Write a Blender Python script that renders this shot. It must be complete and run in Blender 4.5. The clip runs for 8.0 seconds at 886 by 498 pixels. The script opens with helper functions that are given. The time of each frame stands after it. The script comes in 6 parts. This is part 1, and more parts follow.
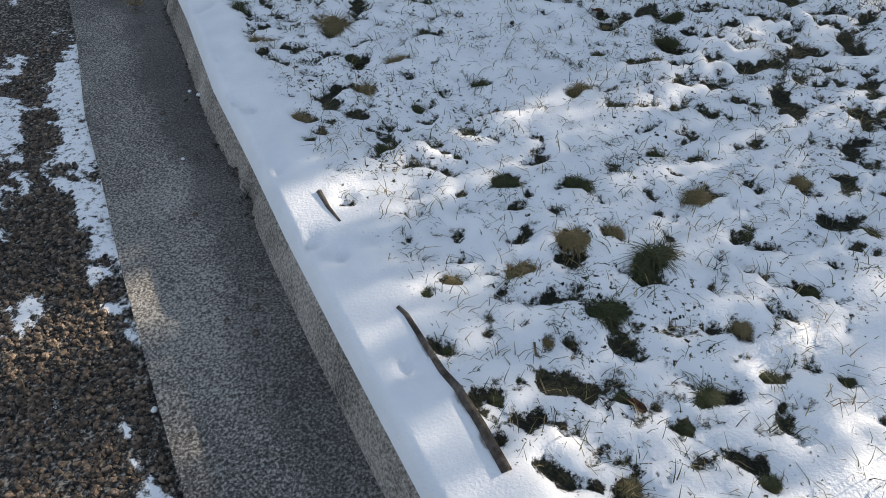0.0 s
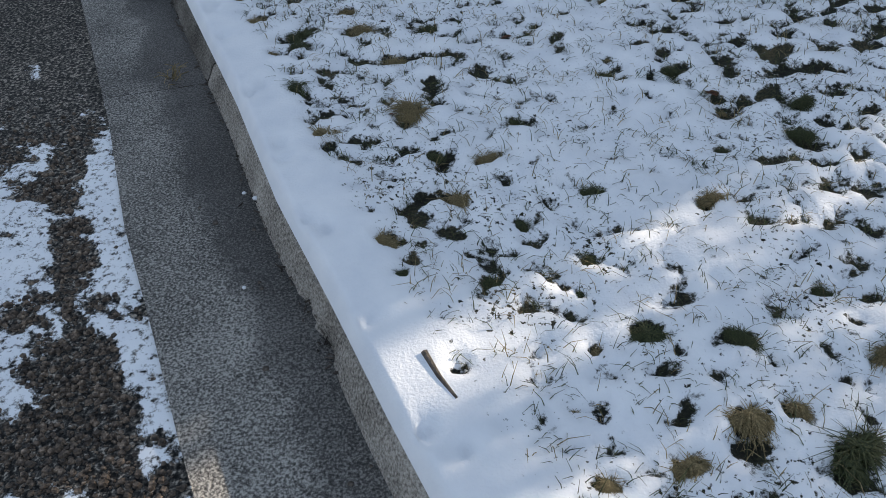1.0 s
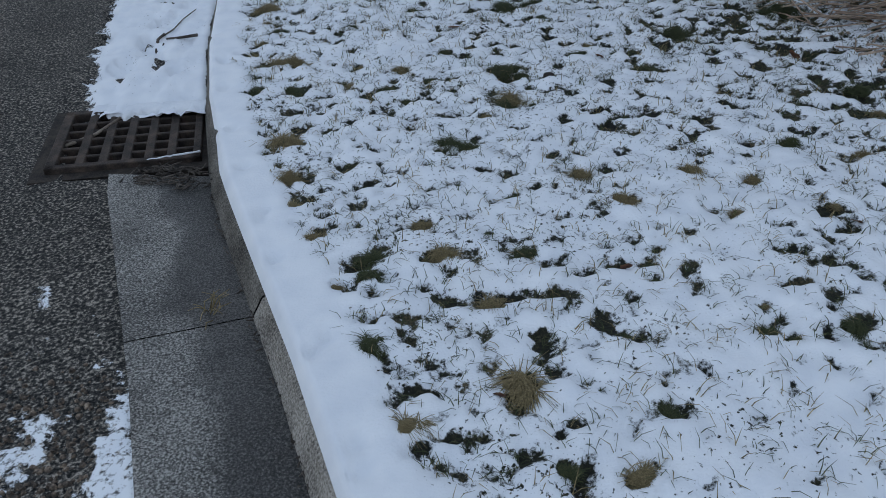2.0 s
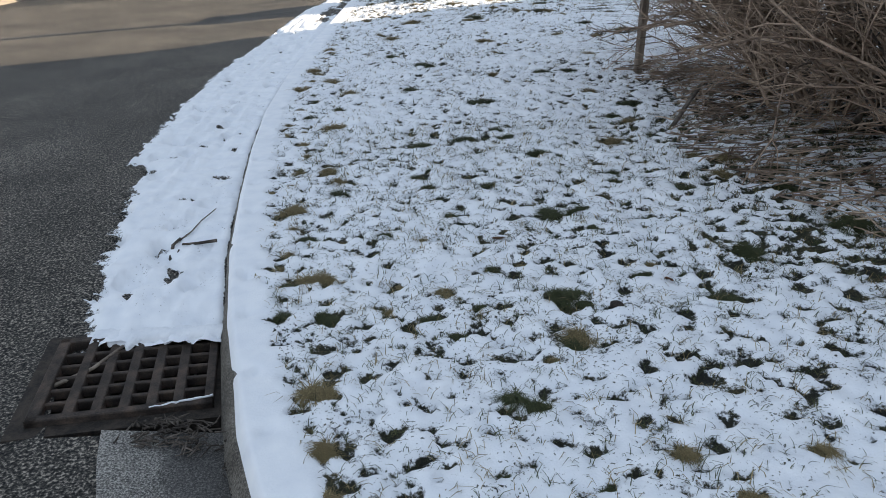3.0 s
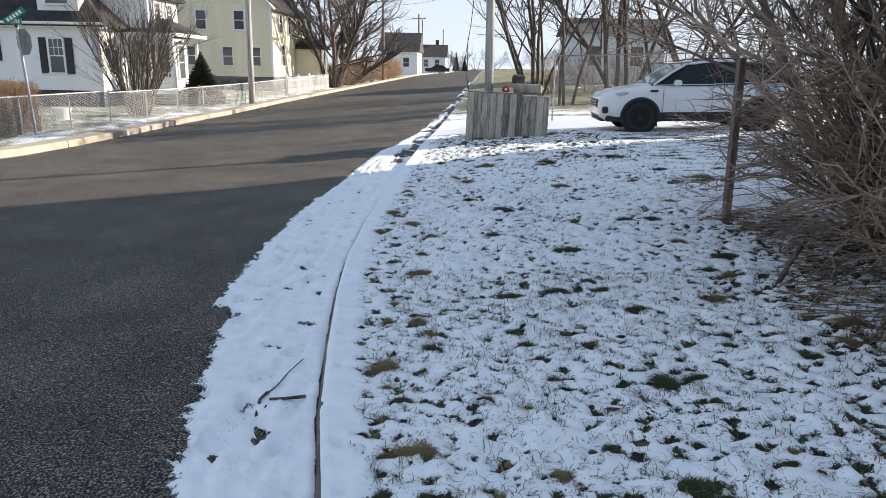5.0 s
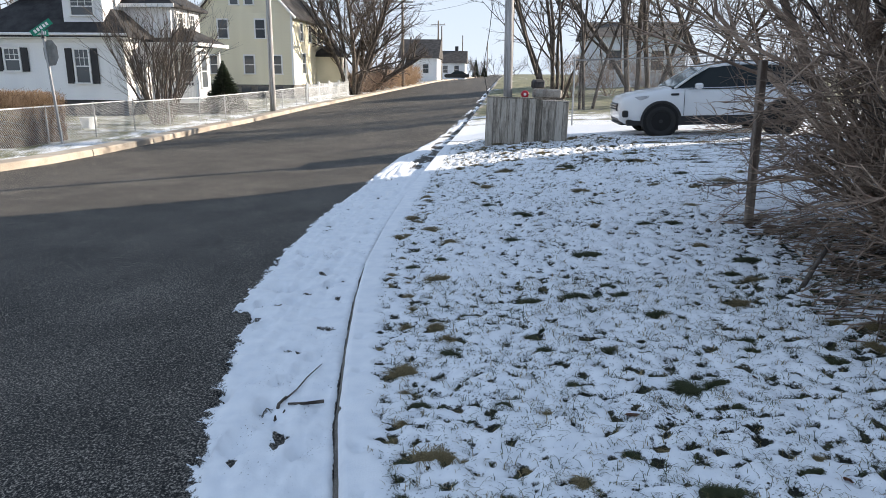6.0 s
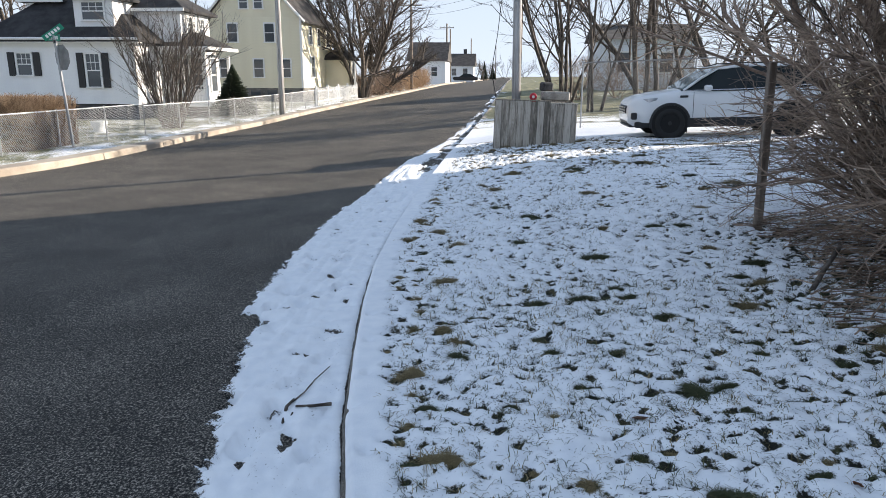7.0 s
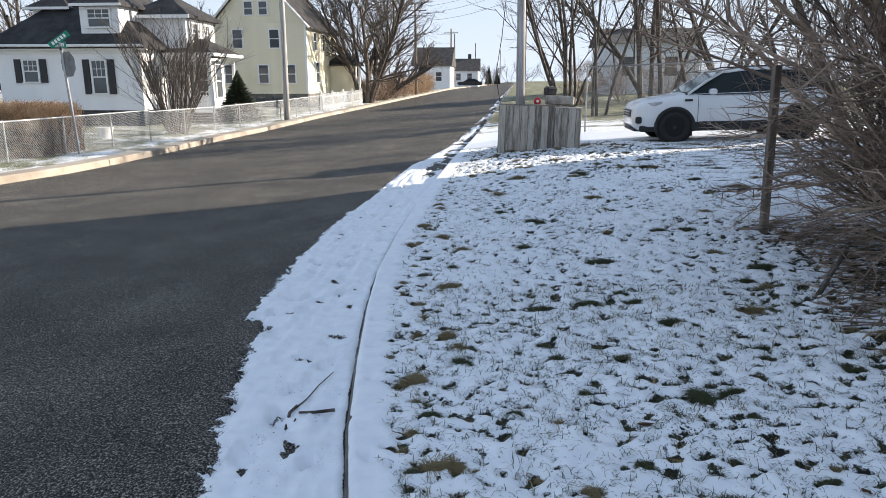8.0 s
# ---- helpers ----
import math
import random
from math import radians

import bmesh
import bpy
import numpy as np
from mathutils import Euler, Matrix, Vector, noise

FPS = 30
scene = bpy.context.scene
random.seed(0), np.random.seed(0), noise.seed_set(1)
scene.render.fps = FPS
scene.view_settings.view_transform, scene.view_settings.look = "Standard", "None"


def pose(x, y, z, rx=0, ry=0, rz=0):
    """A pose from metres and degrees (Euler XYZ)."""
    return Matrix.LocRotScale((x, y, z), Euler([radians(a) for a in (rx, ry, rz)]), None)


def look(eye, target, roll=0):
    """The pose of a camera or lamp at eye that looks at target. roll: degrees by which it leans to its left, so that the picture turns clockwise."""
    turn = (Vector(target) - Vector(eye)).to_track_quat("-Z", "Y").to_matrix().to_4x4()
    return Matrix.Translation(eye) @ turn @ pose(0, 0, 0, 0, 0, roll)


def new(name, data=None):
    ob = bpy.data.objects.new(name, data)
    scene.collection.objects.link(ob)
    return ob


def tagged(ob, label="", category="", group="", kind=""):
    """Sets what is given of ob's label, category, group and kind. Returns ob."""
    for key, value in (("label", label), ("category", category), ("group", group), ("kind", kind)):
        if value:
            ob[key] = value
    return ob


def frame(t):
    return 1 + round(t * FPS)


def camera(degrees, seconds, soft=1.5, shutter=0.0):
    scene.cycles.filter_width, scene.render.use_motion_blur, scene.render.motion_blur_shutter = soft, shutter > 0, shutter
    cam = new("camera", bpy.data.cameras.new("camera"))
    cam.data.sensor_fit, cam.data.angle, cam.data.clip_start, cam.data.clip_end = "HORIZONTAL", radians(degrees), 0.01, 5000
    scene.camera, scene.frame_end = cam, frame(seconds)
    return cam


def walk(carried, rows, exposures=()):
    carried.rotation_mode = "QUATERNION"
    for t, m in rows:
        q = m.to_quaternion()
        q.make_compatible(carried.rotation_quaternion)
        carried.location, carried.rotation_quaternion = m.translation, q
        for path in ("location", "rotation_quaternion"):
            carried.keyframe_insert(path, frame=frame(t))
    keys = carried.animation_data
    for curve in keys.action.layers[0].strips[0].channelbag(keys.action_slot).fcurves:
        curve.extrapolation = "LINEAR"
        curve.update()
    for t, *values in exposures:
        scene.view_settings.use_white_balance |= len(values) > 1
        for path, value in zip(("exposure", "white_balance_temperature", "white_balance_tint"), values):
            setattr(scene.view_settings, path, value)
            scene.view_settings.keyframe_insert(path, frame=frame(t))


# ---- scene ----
cam = camera(64.8, 8.0, soft=0.5)
METRES, EYE, TILT, LEAN, TURN = 2.544, 1.45, 0.0, -2.2, -2.3
ROWS = [
    (0.0, 0.0, 0.0, 0.0, -1.31, -46.38, 1.25),
    (0.5, -0.0569, 0.0949, -0.0036, -2.14, -46.11, 1.01),
    (1.0, -0.1139, 0.2105, -0.0011, -1.35, -45.58, 1.54),
    (1.5, -0.1617, 0.3639, -0.0051, -0.6, -42.87, 2.5),
    (2.0, -0.2165, 0.5173, 0.0057, -0.24, -37.33, 2.05),
    (3.5, -0.353, 0.8249, 0.0614, 0.19, -20.6, 1.41),
    (4.0, -0.4037, 0.8483, 0.0716, 1.12, -17.59, 1.12),
    (4.5, -0.4141, 0.8535, 0.0715, 3.02, -15.46, 0.99),
    (6.0, -0.4071, 0.858, 0.0674, 6.11, -13.89, 1.79),
    (6.5, -0.4057, 0.8575, 0.0673, 6.54, -13.78, 1.89),
    (7.0, -0.4037, 0.8568, 0.068, 6.8, -13.65, 2.0),
    (7.5, -0.4024, 0.8586, 0.0678, 6.98, -13.46, 2.11),
    (8.0, -0.4011, 0.8637, 0.0672, 7.16, -13.25, 2.26),
]
walk(cam, [(t, pose(0, 0, EYE, TILT, LEAN, TURN) @ pose(METRES * x, METRES * y, METRES * z, 90 + pitch, roll, yaw)) for t, x, y, z, yaw, pitch, roll in ROWS],
     exposures=[(0.0, 0.82, 6450, 10), (1.0, 0.85, 6350, 10), (1.5, 0.9, 6400, 10), (2.2, 1.1, 6500, 10), (3.4, 1.37, 6900, 10), (3.9, 1.29, 6750, 10), (4.5, 1.13, 6450, 10), (6.0, 1.03, 6100, 10), (8.0, 1.03, 6100, 10)])


# ---- light ----
SUN_AZ, SUN_EL = 65.0, 18.0          # degrees from +y towards +x, and above the horizon
world = bpy.data.worlds.new("world")
scene.world = world
world.use_nodes = True
wt = world.node_tree
wbg = wt.nodes["Background"]
wbg.inputs["Strength"].default_value = 0.049
wsky = wt.nodes.new("ShaderNodeTexSky")
wsky.sky_type, wsky.sun_disc = "NISHITA", False
wsky.sun_elevation, wsky.sun_rotation = radians(SUN_EL), radians(SUN_AZ)
wsky.air_density, wsky.dust_density, wsky.ozone_density = 1.0, 0.6, 2.0
wco = wt.nodes.new("ShaderNodeTexCoord")
wmap = wt.nodes.new("ShaderNodeMapping")
wmap.inputs["Scale"].default_value = (1.6, 1.6, 9.0)
wno = wt.nodes.new("ShaderNodeTexNoise")
wno.inputs["Scale"].default_value, wno.inputs["Detail"].default_value = 1.7, 6.0
wra = wt.nodes.new("ShaderNodeValToRGB")
wra.color_ramp.elements[0].position, wra.color_ramp.elements[1].position = 0.3, 0.6
wra.color_ramp.elements[0].color, wra.color_ramp.elements[1].color = (0.42, 0.42, 0.42, 1), (0.92, 0.92, 0.92, 1)
wmix = wt.nodes.new("ShaderNodeMix")
wmix.data_type = "RGBA"
wmix.inputs["B"].default_value = (5.2, 6.3, 7.9, 1)
wt.links.new(wco.outputs["Generated"], wmap.inputs["Vector"])
wt.links.new(wmap.outputs["Vector"], wno.inputs["Vector"])
wt.links.new(wno.outputs["Fac"], wra.inputs["Fac"])
wt.links.new(wra.outputs["Color"], wmix.inputs["Factor"])
wt.links.new(wsky.outputs["Color"], wmix.inputs["A"])
# haze low over the horizon, all the way round
wxyz = wt.nodes.new("ShaderNodeSeparateXYZ")
wt.links.new(wco.outputs["Generated"], wxyz.inputs["Vector"])
whz = wt.nodes.new("ShaderNodeMapRange")
whz.inputs["From Min"].default_value, whz.inputs["From Max"].default_value = 0.02, 0.42
whz.inputs["To Min"].default_value, whz.inputs["To Max"].default_value = 0.85, 0.0
wt.links.new(wxyz.outputs["Z"], whz.inputs["Value"])
whaze = wt.nodes.new("ShaderNodeMix")
whaze.data_type = "RGBA"
whaze.inputs["B"].default_value = (9.2, 9.9, 10.8, 1)
wt.links.new(whz.outputs["Result"], whaze.inputs["Factor"])
wt.links.new(wmix.outputs["Result"], whaze.inputs["A"])
wt.links.new(whaze.outputs["Result"], wbg.inputs["Color"])

sun = new("sun", bpy.data.lights.new("sun", "SUN"))
sun.data.energy, sun.data.angle, sun.data.color = 5.0, radians(0.53), (1.0, 0.85, 0.67)
to_sun = Vector((math.sin(radians(SUN_AZ)) * math.cos(radians(SUN_EL)), math.cos(radians(SUN_AZ)) * math.cos(radians(SUN_EL)), math.sin(radians(SUN_EL))))
sun.matrix_world = look(to_sun * 60, (0, 0, 0))


# ---- lie of the land ----
def ramp(a, b, v):
    u = min(1.0, max(0.0, (v - a) / (b - a)))
    return u * u * (3 - 2 * u)


def land(x, y):
    """Height of the ground: it falls to the left, rises slowly up the street."""
    return (max(-0.46, min(0.45, 0.038 * x)) + 0.1 * (1 - ramp(1, 4.8, y)) + 0.1 * ramp(10, 18, y) * ramp(-2.2, 0, x)
            + 0.012 * min(75, max(0, y - 18 - 14 * ramp(-4, -11, x))))


CURB_Y = (-6.0, -1.0, 0.6, 1.02, 1.36, 1.7, 2.13, 2.7, 3.1, 3.83, 4.57, 5.3, 6.2, 7.2, 8.26, 9.7, 11.85, 13.8, 17.5, 22.0, 32.0, 51.0, 78.0, 170.0)
CURB_X = (5.2, 0.98, 0.03, -0.16, -0.31, -0.45, -0.635, -0.84, -1.0, -1.29, -1.51, -1.67, -1.81, -1.94, -2.04, -2.09, -2.11, -2.09, -2.02, -1.8, -1.45, -1.0, -0.3, 2.0)


def curb(y):
    """x of the near kerb's street edge."""
    return float(np.interp(y, CURB_Y, CURB_X))


def far_curb(y):
    return float(np.interp(y, (0, 10, 16.5, 18, 20, 23, 28, 41, 63, 118, 170, 420), (-15.0, -12.7, -11.6, -11.2, -11.08, -11.15, -11.35, -11.25, -10.25, -7.5, -4.9, -1.0)))


def fbm(x, y, z=0.0, octaves=3):
    v, a = 0.0, 1.0
    for _ in range(octaves):
        v += a * noise.noise((x, y, z))
        x, y, z, a = x * 2.03 + 7.1, y * 2.03 + 3.3, z * 2.03, a * 0.5
    return v


# ---- materials ----
def node(tree, kind, **values):
    n = tree.nodes.new("ShaderNode" + kind)
    for key, value in values.items():
        n.inputs[key.replace("_", " ")].default_value = value
    return n


def material(name, stops, scale=4.0, rough=0.8, bump=0.2, metal=0.0, stretch=(1, 1, 1), fine=60.0, spread=0.35, varied=0.0, distance=0.01):
    """A surface coloured by two sizes of noise through a ramp of stops, with grain and relief."""
    m = bpy.data.materials.new(name)
    m.use_nodes = True
    t = m.node_tree
    b = t.nodes["Principled BSDF"]
    b.inputs["Roughness"].default_value, b.inputs["Metallic"].default_value = rough, metal
    co = t.nodes.new("ShaderNodeTexCoord")
    mp = node(t, "Mapping", Scale=stretch)
    t.links.new(co.outputs["Object"], mp.inputs["Vector"])
    big, small = node(t, "TexNoise", Scale=scale, Detail=5.0), node(t, "TexNoise", Scale=fine, Detail=4.0, Roughness=0.65)
    for n in (big, small):
        t.links.new(mp.outputs["Vector"], n.inputs["Vector"])
    mix = t.nodes.new("ShaderNodeMix")
    mix.inputs["Factor"].default_value = spread
    t.links.new(big.outputs["Fac"], mix.inputs["A"])
    t.links.new(small.outputs["Fac"], mix.inputs["B"])
    value = mix.outputs["Result"]
    if varied:
        info = t.nodes.new("ShaderNodeObjectInfo")
        add = t.nodes.new("ShaderNodeMath")
        add.operation = "MULTIPLY_ADD"
        add.inputs[1].default_value = varied
        t.links.new(info.outputs["Random"], add.inputs[0])
        t.links.new(value, add.inputs[2])
        off = t.nodes.new("ShaderNodeMath")
        off.operation = "SUBTRACT"
        off.inputs[1].default_value = varied / 2
        t.links.new(add.outputs[0], off.inputs[0])
        value = off.outputs[0]
    cr = t.nodes.new("ShaderNodeValToRGB")
    els = cr.color_ramp.elements
    while len(els) < len(stops):
        els.new(0.5)
    for e, (p, c) in zip(els, stops):
        e.position, e.color = 0.5 + (p - 0.5) * 0.5, (*c, 1)
    t.links.new(value, cr.inputs["Fac"])
    t.links.new(cr.outputs["Color"], b.inputs["Base Color"])
    if bump:
        bp = node(t, "Bump", Strength=bump, Distance=distance)
        t.links.new(small.outputs["Fac"], bp.inputs["Height"])
        t.links.new(bp.outputs["Normal"], b.inputs["Normal"])
    return m


def plain(name, colour, rough=0.5, metal=0.0, coat=0.0):
    m = bpy.data.materials.new(name)
    m.use_nodes = True
    b = m.node_tree.nodes["Principled BSDF"]
    b.inputs["Base Color"].default_value = (*colour, 1)
    b.inputs["Roughness"].default_value, b.inputs["Metallic"].default_value, b.inputs["Coat Weight"].default_value = rough, metal, coat
    return m


def snowy(name, bare_stops, bare_scale, bare_fine, cut=0.5, grain=0.35, fine_scale=38.0, bare_rough=0.85, specks=0.0, bare_spread=0.5):
    """Snow lying on a bare surface: the mesh's 'cover' says how thick it lies, fine noise frays its edge."""
    m = material(name, bare_stops, bare_scale, bare_rough, 0.0, fine=bare_fine, spread=bare_spread)
    t = m.node_tree
    b = t.nodes["Principled BSDF"]
    co = next(n for n in t.nodes if n.bl_idname == "ShaderNodeTexCoord")
    at = t.nodes.new("ShaderNodeAttribute")
    at.attribute_name = "cover"
    fr = node(t, "TexNoise", Scale=fine_scale, Detail=5.0, Roughness=0.7)
    t.links.new(co.outputs["Object"], fr.inputs["Vector"])
    ma = t.nodes.new("ShaderNodeMath")
    ma.operation = "MULTIPLY_ADD"
    ma.inputs[1].default_value = grain * 2
    t.links.new(fr.outputs["Fac"], ma.inputs[0])
    t.links.new(at.outputs["Fac"], ma.inputs[2])
    edge = t.nodes.new("ShaderNodeMapRange")
    edge.inputs["From Min"].default_value, edge.inputs["From Max"].default_value = cut + grain - 0.04, cut + grain + 0.05
    t.links.new(ma.outputs[0], edge.inputs["Value"])
    shown = edge.outputs["Result"]
    if specks:
        sp, cl = node(t, "TexNoise", Scale=68.0, Detail=3.0, Roughness=0.6), node(t, "TexNoise", Scale=3.0, Detail=3.0)
        for n in (sp, cl):
            t.links.new(co.outputs["Object"], n.inputs["Vector"])
        sm = t.nodes.new("ShaderNodeMath")
        sm.operation = "MULTIPLY_ADD"
        sm.inputs[1].default_value = 0.45
        t.links.new(cl.outputs["Fac"], sm.inputs[0])
        t.links.new(sp.outputs["Fac"], sm.inputs[2])
        sr2 = t.nodes.new("ShaderNodeMapRange")
        sr2.inputs["From Min"].default_value, sr2.inputs["From Max"].default_value = specks + 0.03, specks - 0.02
        t.links.new(sm.outputs[0], sr2.inputs["Value"])
        hi = t.nodes.new("ShaderNodeMapRange")
        hi.inputs["From Min"].default_value, hi.inputs["From Max"].default_value = 0.72, 0.82
        t.links.new(at.outputs["Fac"], hi.inputs["Value"])
        mxx = t.nodes.new("ShaderNodeMath")
        mxx.operation = "MAXIMUM"
        t.links.new(sr2.outputs["Result"], mxx.inputs[0])
        t.links.new(hi.outputs["Result"], mxx.inputs[1])
        both = t.nodes.new("ShaderNodeMath")
        both.operation = "MULTIPLY"
        t.links.new(shown, both.inputs[0])
        t.links.new(mxx.outputs[0], both.inputs[1])
        shown = both.outputs[0]
    bare = b.inputs["Base Color"].links[0].from_socket
    soft = node(t, "TexNoise", Scale=9.0, Detail=4.0)
    t.links.new(co.outputs["Object"], soft.inputs["Vector"])
    sr = t.nodes.new("ShaderNodeValToRGB")
    sr.color_ramp.elements[0].position, sr.color_ramp.elements[0].color = 0.3, (0.82, 0.85, 0.9, 1)
    sr.color_ramp.elements[1].position, sr.color_ramp.elements[1].color = 0.65, (0.91, 0.93, 0.96, 1)
    t.links.new(soft.outputs["Fac"], sr.inputs["Fac"])
    mx = t.nodes.new("ShaderNodeMix")
    mx.data_type = "RGBA"
    t.links.new(shown, mx.inputs["Factor"])
    t.links.new(bare, mx.inputs["A"])
    t.links.new(sr.outputs["Color"], mx.inputs["B"])
    t.links.new(mx.outputs["Result"], b.inputs["Base Color"])
    gr = node(t, "TexNoise", Scale=bare_fine, Detail=3.0)
    t.links.new(co.outputs["Object"], gr.inputs["Vector"])
    hm = t.nodes.new("ShaderNodeMath")
    hm.operation = "MULTIPLY_ADD"
    calm = t.nodes.new("ShaderNodeMapRange")
    calm.inputs["To Min"].default_value, calm.inputs["To Max"].default_value = 1.5, 0.3
    t.links.new(shown, calm.inputs["Value"])
    t.links.new(calm.outputs["Result"], hm.inputs[1])
    t.links.new(gr.outputs["Fac"], hm.inputs[0])
    t.links.new(shown, hm.inputs[2])
    bp = node(t, "Bump", Strength=0.55, Distance=0.012)
    t.links.new(hm.outputs[0], bp.inputs["Height"])
    t.links.new(bp.outputs["Normal"], b.inputs["Normal"])
    return m


ASPHALT = [(0.28, (0.008, 0.008, 0.008)), (0.47, (0.043, 0.041, 0.038)), (0.59, (0.108, 0.1, 0.089)), (0.76, (0.4, 0.355, 0.3))]
TURF = [(0.25, (0.004, 0.004, 0.0025)), (0.47, (0.012, 0.014, 0.006)), (0.6, (0.036, 0.034, 0.016)), (0.8, (0.12, 0.095, 0.05))]
M_road = snowy("snow_dusted_asphalt", ASPHALT, 1.1, 85.0, cut=0.5, grain=0.4, fine_scale=45.0, bare_rough=0.75, bare_spread=0.9, specks=0.93)
M_road.node_tree.nodes["Bump"].inputs["Strength"].default_value = 0.3
M_road.node_tree.nodes["Principled BSDF"].inputs["Specular IOR Level"].default_value = 0.15
M_lawn = snowy("snow_on_turf", TURF, 7.0, 130.0, cut=0.5, grain=0.42, fine_scale=30.0, specks=0.89)
M_conc = material("weathered_concrete", [(0.15, (0.045, 0.042, 0.038)), (0.5, (0.14, 0.135, 0.127)), (0.85, (0.3, 0.29, 0.275))], 2.2, 0.8, 0.8, fine=210.0, spread=0.6, distance=0.004)
M_curb = material("aggregate_concrete", [(0.26, (0.1, 0.088, 0.075)), (0.5, (0.34, 0.31, 0.27)), (0.74, (0.6, 0.56, 0.5))], 5.0, 0.9, 1.0, fine=130.0, spread=0.65, distance=0.008)
M_farcurb = material("pale_pinkish_concrete", [(0.3, (0.3, 0.255, 0.205)), (0.5, (0.4, 0.345, 0.28)), (0.7, (0.48, 0.43, 0.36))], 1.5, 0.85, 0.3, fine=60.0)
M_iron = material("rusty_cast_iron", [(0.2, (0.02, 0.016, 0.014)), (0.5, (0.055, 0.042, 0.035)), (0.8, (0.12, 0.085, 0.065))], 14.0, 0.75, 0.5, metal=0.35, fine=160.0)
M_dark = plain("dark_pit", (0.012, 0.012, 0.012), 0.9)
M_white = material("white_vinyl_siding", [(0.3, (0.8, 0.8, 0.81)), (0.7, (0.86, 0.86, 0.86))], 1.0, 0.55, 0.05, fine=20.0)
M_cream = material("cream_siding", [(0.3, (0.7, 0.65, 0.49)), (0.7, (0.78, 0.73, 0.56))], 1.0, 0.6, 0.05, fine=20.0)
M_roof = material("black_asphalt_shingles", [(0.3, (0.014, 0.014, 0.016)), (0.7, (0.045, 0.044, 0.046))], 2.0, 0.9, 0.5, fine=40.0)
M_oldwood = material("grey_weathered_boards", [(0.25, (0.12, 0.105, 0.085)), (0.5, (0.32, 0.285, 0.24)), (0.72, (0.5, 0.46, 0.4))], 5.0, 0.85, 0.6, stretch=(6, 6, 0.6), fine=34.0, spread=0.5, varied=0.25, distance=0.006)
M_carpaint = plain("white_car_paint", (0.76, 0.77, 0.78), 0.22, 0.0, 0.6)


# ---- mesh helpers ----
def part(name, bm, mat, parent=None, label="", smooth=False):
    me = bpy.data.meshes.new(name)
    bm.normal_update()
    bm.to_mesh(me)
    bm.free()
    me.materials.append(mat)
    if smooth:
        me.polygons.foreach_set("use_smooth", [True] * len(me.polygons))
    ob = new(name, me)
    if parent:
        ob.parent = parent
    if label:
        ob["label"] = label
    return ob


def raw(name, verts, faces, mat, parent=None, smooth=False):
    me = bpy.data.meshes.new(name)
    me.from_pydata(verts, [], faces)
    me.update()
    me.materials.append(mat)
    if smooth:
        me.polygons.foreach_set("use_smooth", [True] * len(me.polygons))
    ob = new(name, me)
    if parent:
        ob.parent = parent
    return ob


def thing(name, m, label, category, group=""):
    ob = new(name)
    ob.matrix_world = m
    ob.empty_display_size = 0.2
    return tagged(ob, label, category, group)


def add_box(bm, x0, x1, y0, y1, z0, z1, bevel=0.0, m=None):
    r = bmesh.ops.create_cube(bm, size=1.0, matrix=Matrix.Translation(((x0 + x1) / 2, (y0 + y1) / 2, (z0 + z1) / 2)) @ Matrix.Diagonal((x1 - x0, y1 - y0, z1 - z0, 1)))
    if bevel:
        es = list({e for v in r["verts"] for e in v.link_edges})
        r2 = bmesh.ops.bevel(bm, geom=es, offset=bevel, segments=1, affect="EDGES", profile=0.5)
        vs = list({v for f in r2["faces"] for v in f.verts} | {v for v in r["verts"] if v.is_valid})
    else:
        vs = r["verts"]
    if m is not None:
        bmesh.ops.transform(bm, matrix=m, verts=vs)
    return bm


def box(x0, x1, y0, y1, z0, z1, bevel=0.0):
    return add_box(bmesh.new(), x0, x1, y0, y1, z0, z1, bevel)


def add_tube(bm, pts, radii, sides=6, cap=True):
    pts = [Vector(p) for p in pts]
    rings, n = [], len(pts)
    for i, p in enumerate(pts):
        d = (pts[min(i + 1, n - 1)] - pts[max(i - 1, 0)]).normalized()
        a = d.cross(Vector((0.31, 0.17, 1.0)) if abs(d.z) < 0.93 else Vector((1, 0.2, 0))).normalized()
        b = d.cross(a)
        r = radii[i] if hasattr(radii, "__len__") else radii
        rings.append([bm.verts.new(p + (a * math.cos(k * math.tau / sides) + b * math.sin(k * math.tau / sides)) * r) for k in range(sides)])
    for r0, r1 in zip(rings, rings[1:]):
        for k in range(sides):
            bm.faces.new((r0[k], r0[(k + 1) % sides], r1[(k + 1) % sides], r1[k]))
    if cap:
        bm.faces.new(rings[0][::-1])
        bm.faces.new(rings[-1])
    return bm


def tube(pts, radii, sides=8):
    return add_tube(bmesh.new(), pts, radii, sides)


def sheet(name, rows, cols_at, height, cover, mat, smooth=True):
    """A grid: rows are y values, cols_at(y) the x values (the same count each), with a snow cover for each vertex."""
    verts, cov, faces = [], [], []
    n = len(cols_at(rows[0]))
    for y in rows:
        for x in cols_at(y):
            c = cover(x, y)
            cov.append(c)
            verts.append((x, y, height(x, y, c)))
    for j in range(len(rows) - 1):
        for i in range(n - 1):
            k = j * n + i
            faces.append((k, k + 1, k + n + 1, k + n))
    ob = raw(name, verts, faces, mat, smooth=smooth)
    ob.data.attributes.new("cover", "FLOAT", "POINT").data.foreach_set("value", cov)
    return ob


def steps(*spans):
    """Numbers from span to span: (start, stop, step)."""
    out = []
    for a, b, s in spans:
        k = max(1, round((b - a) / s))
        out += [a + (b - a) * i / k for i in range(k)]
    return out + [spans[-1][1]]


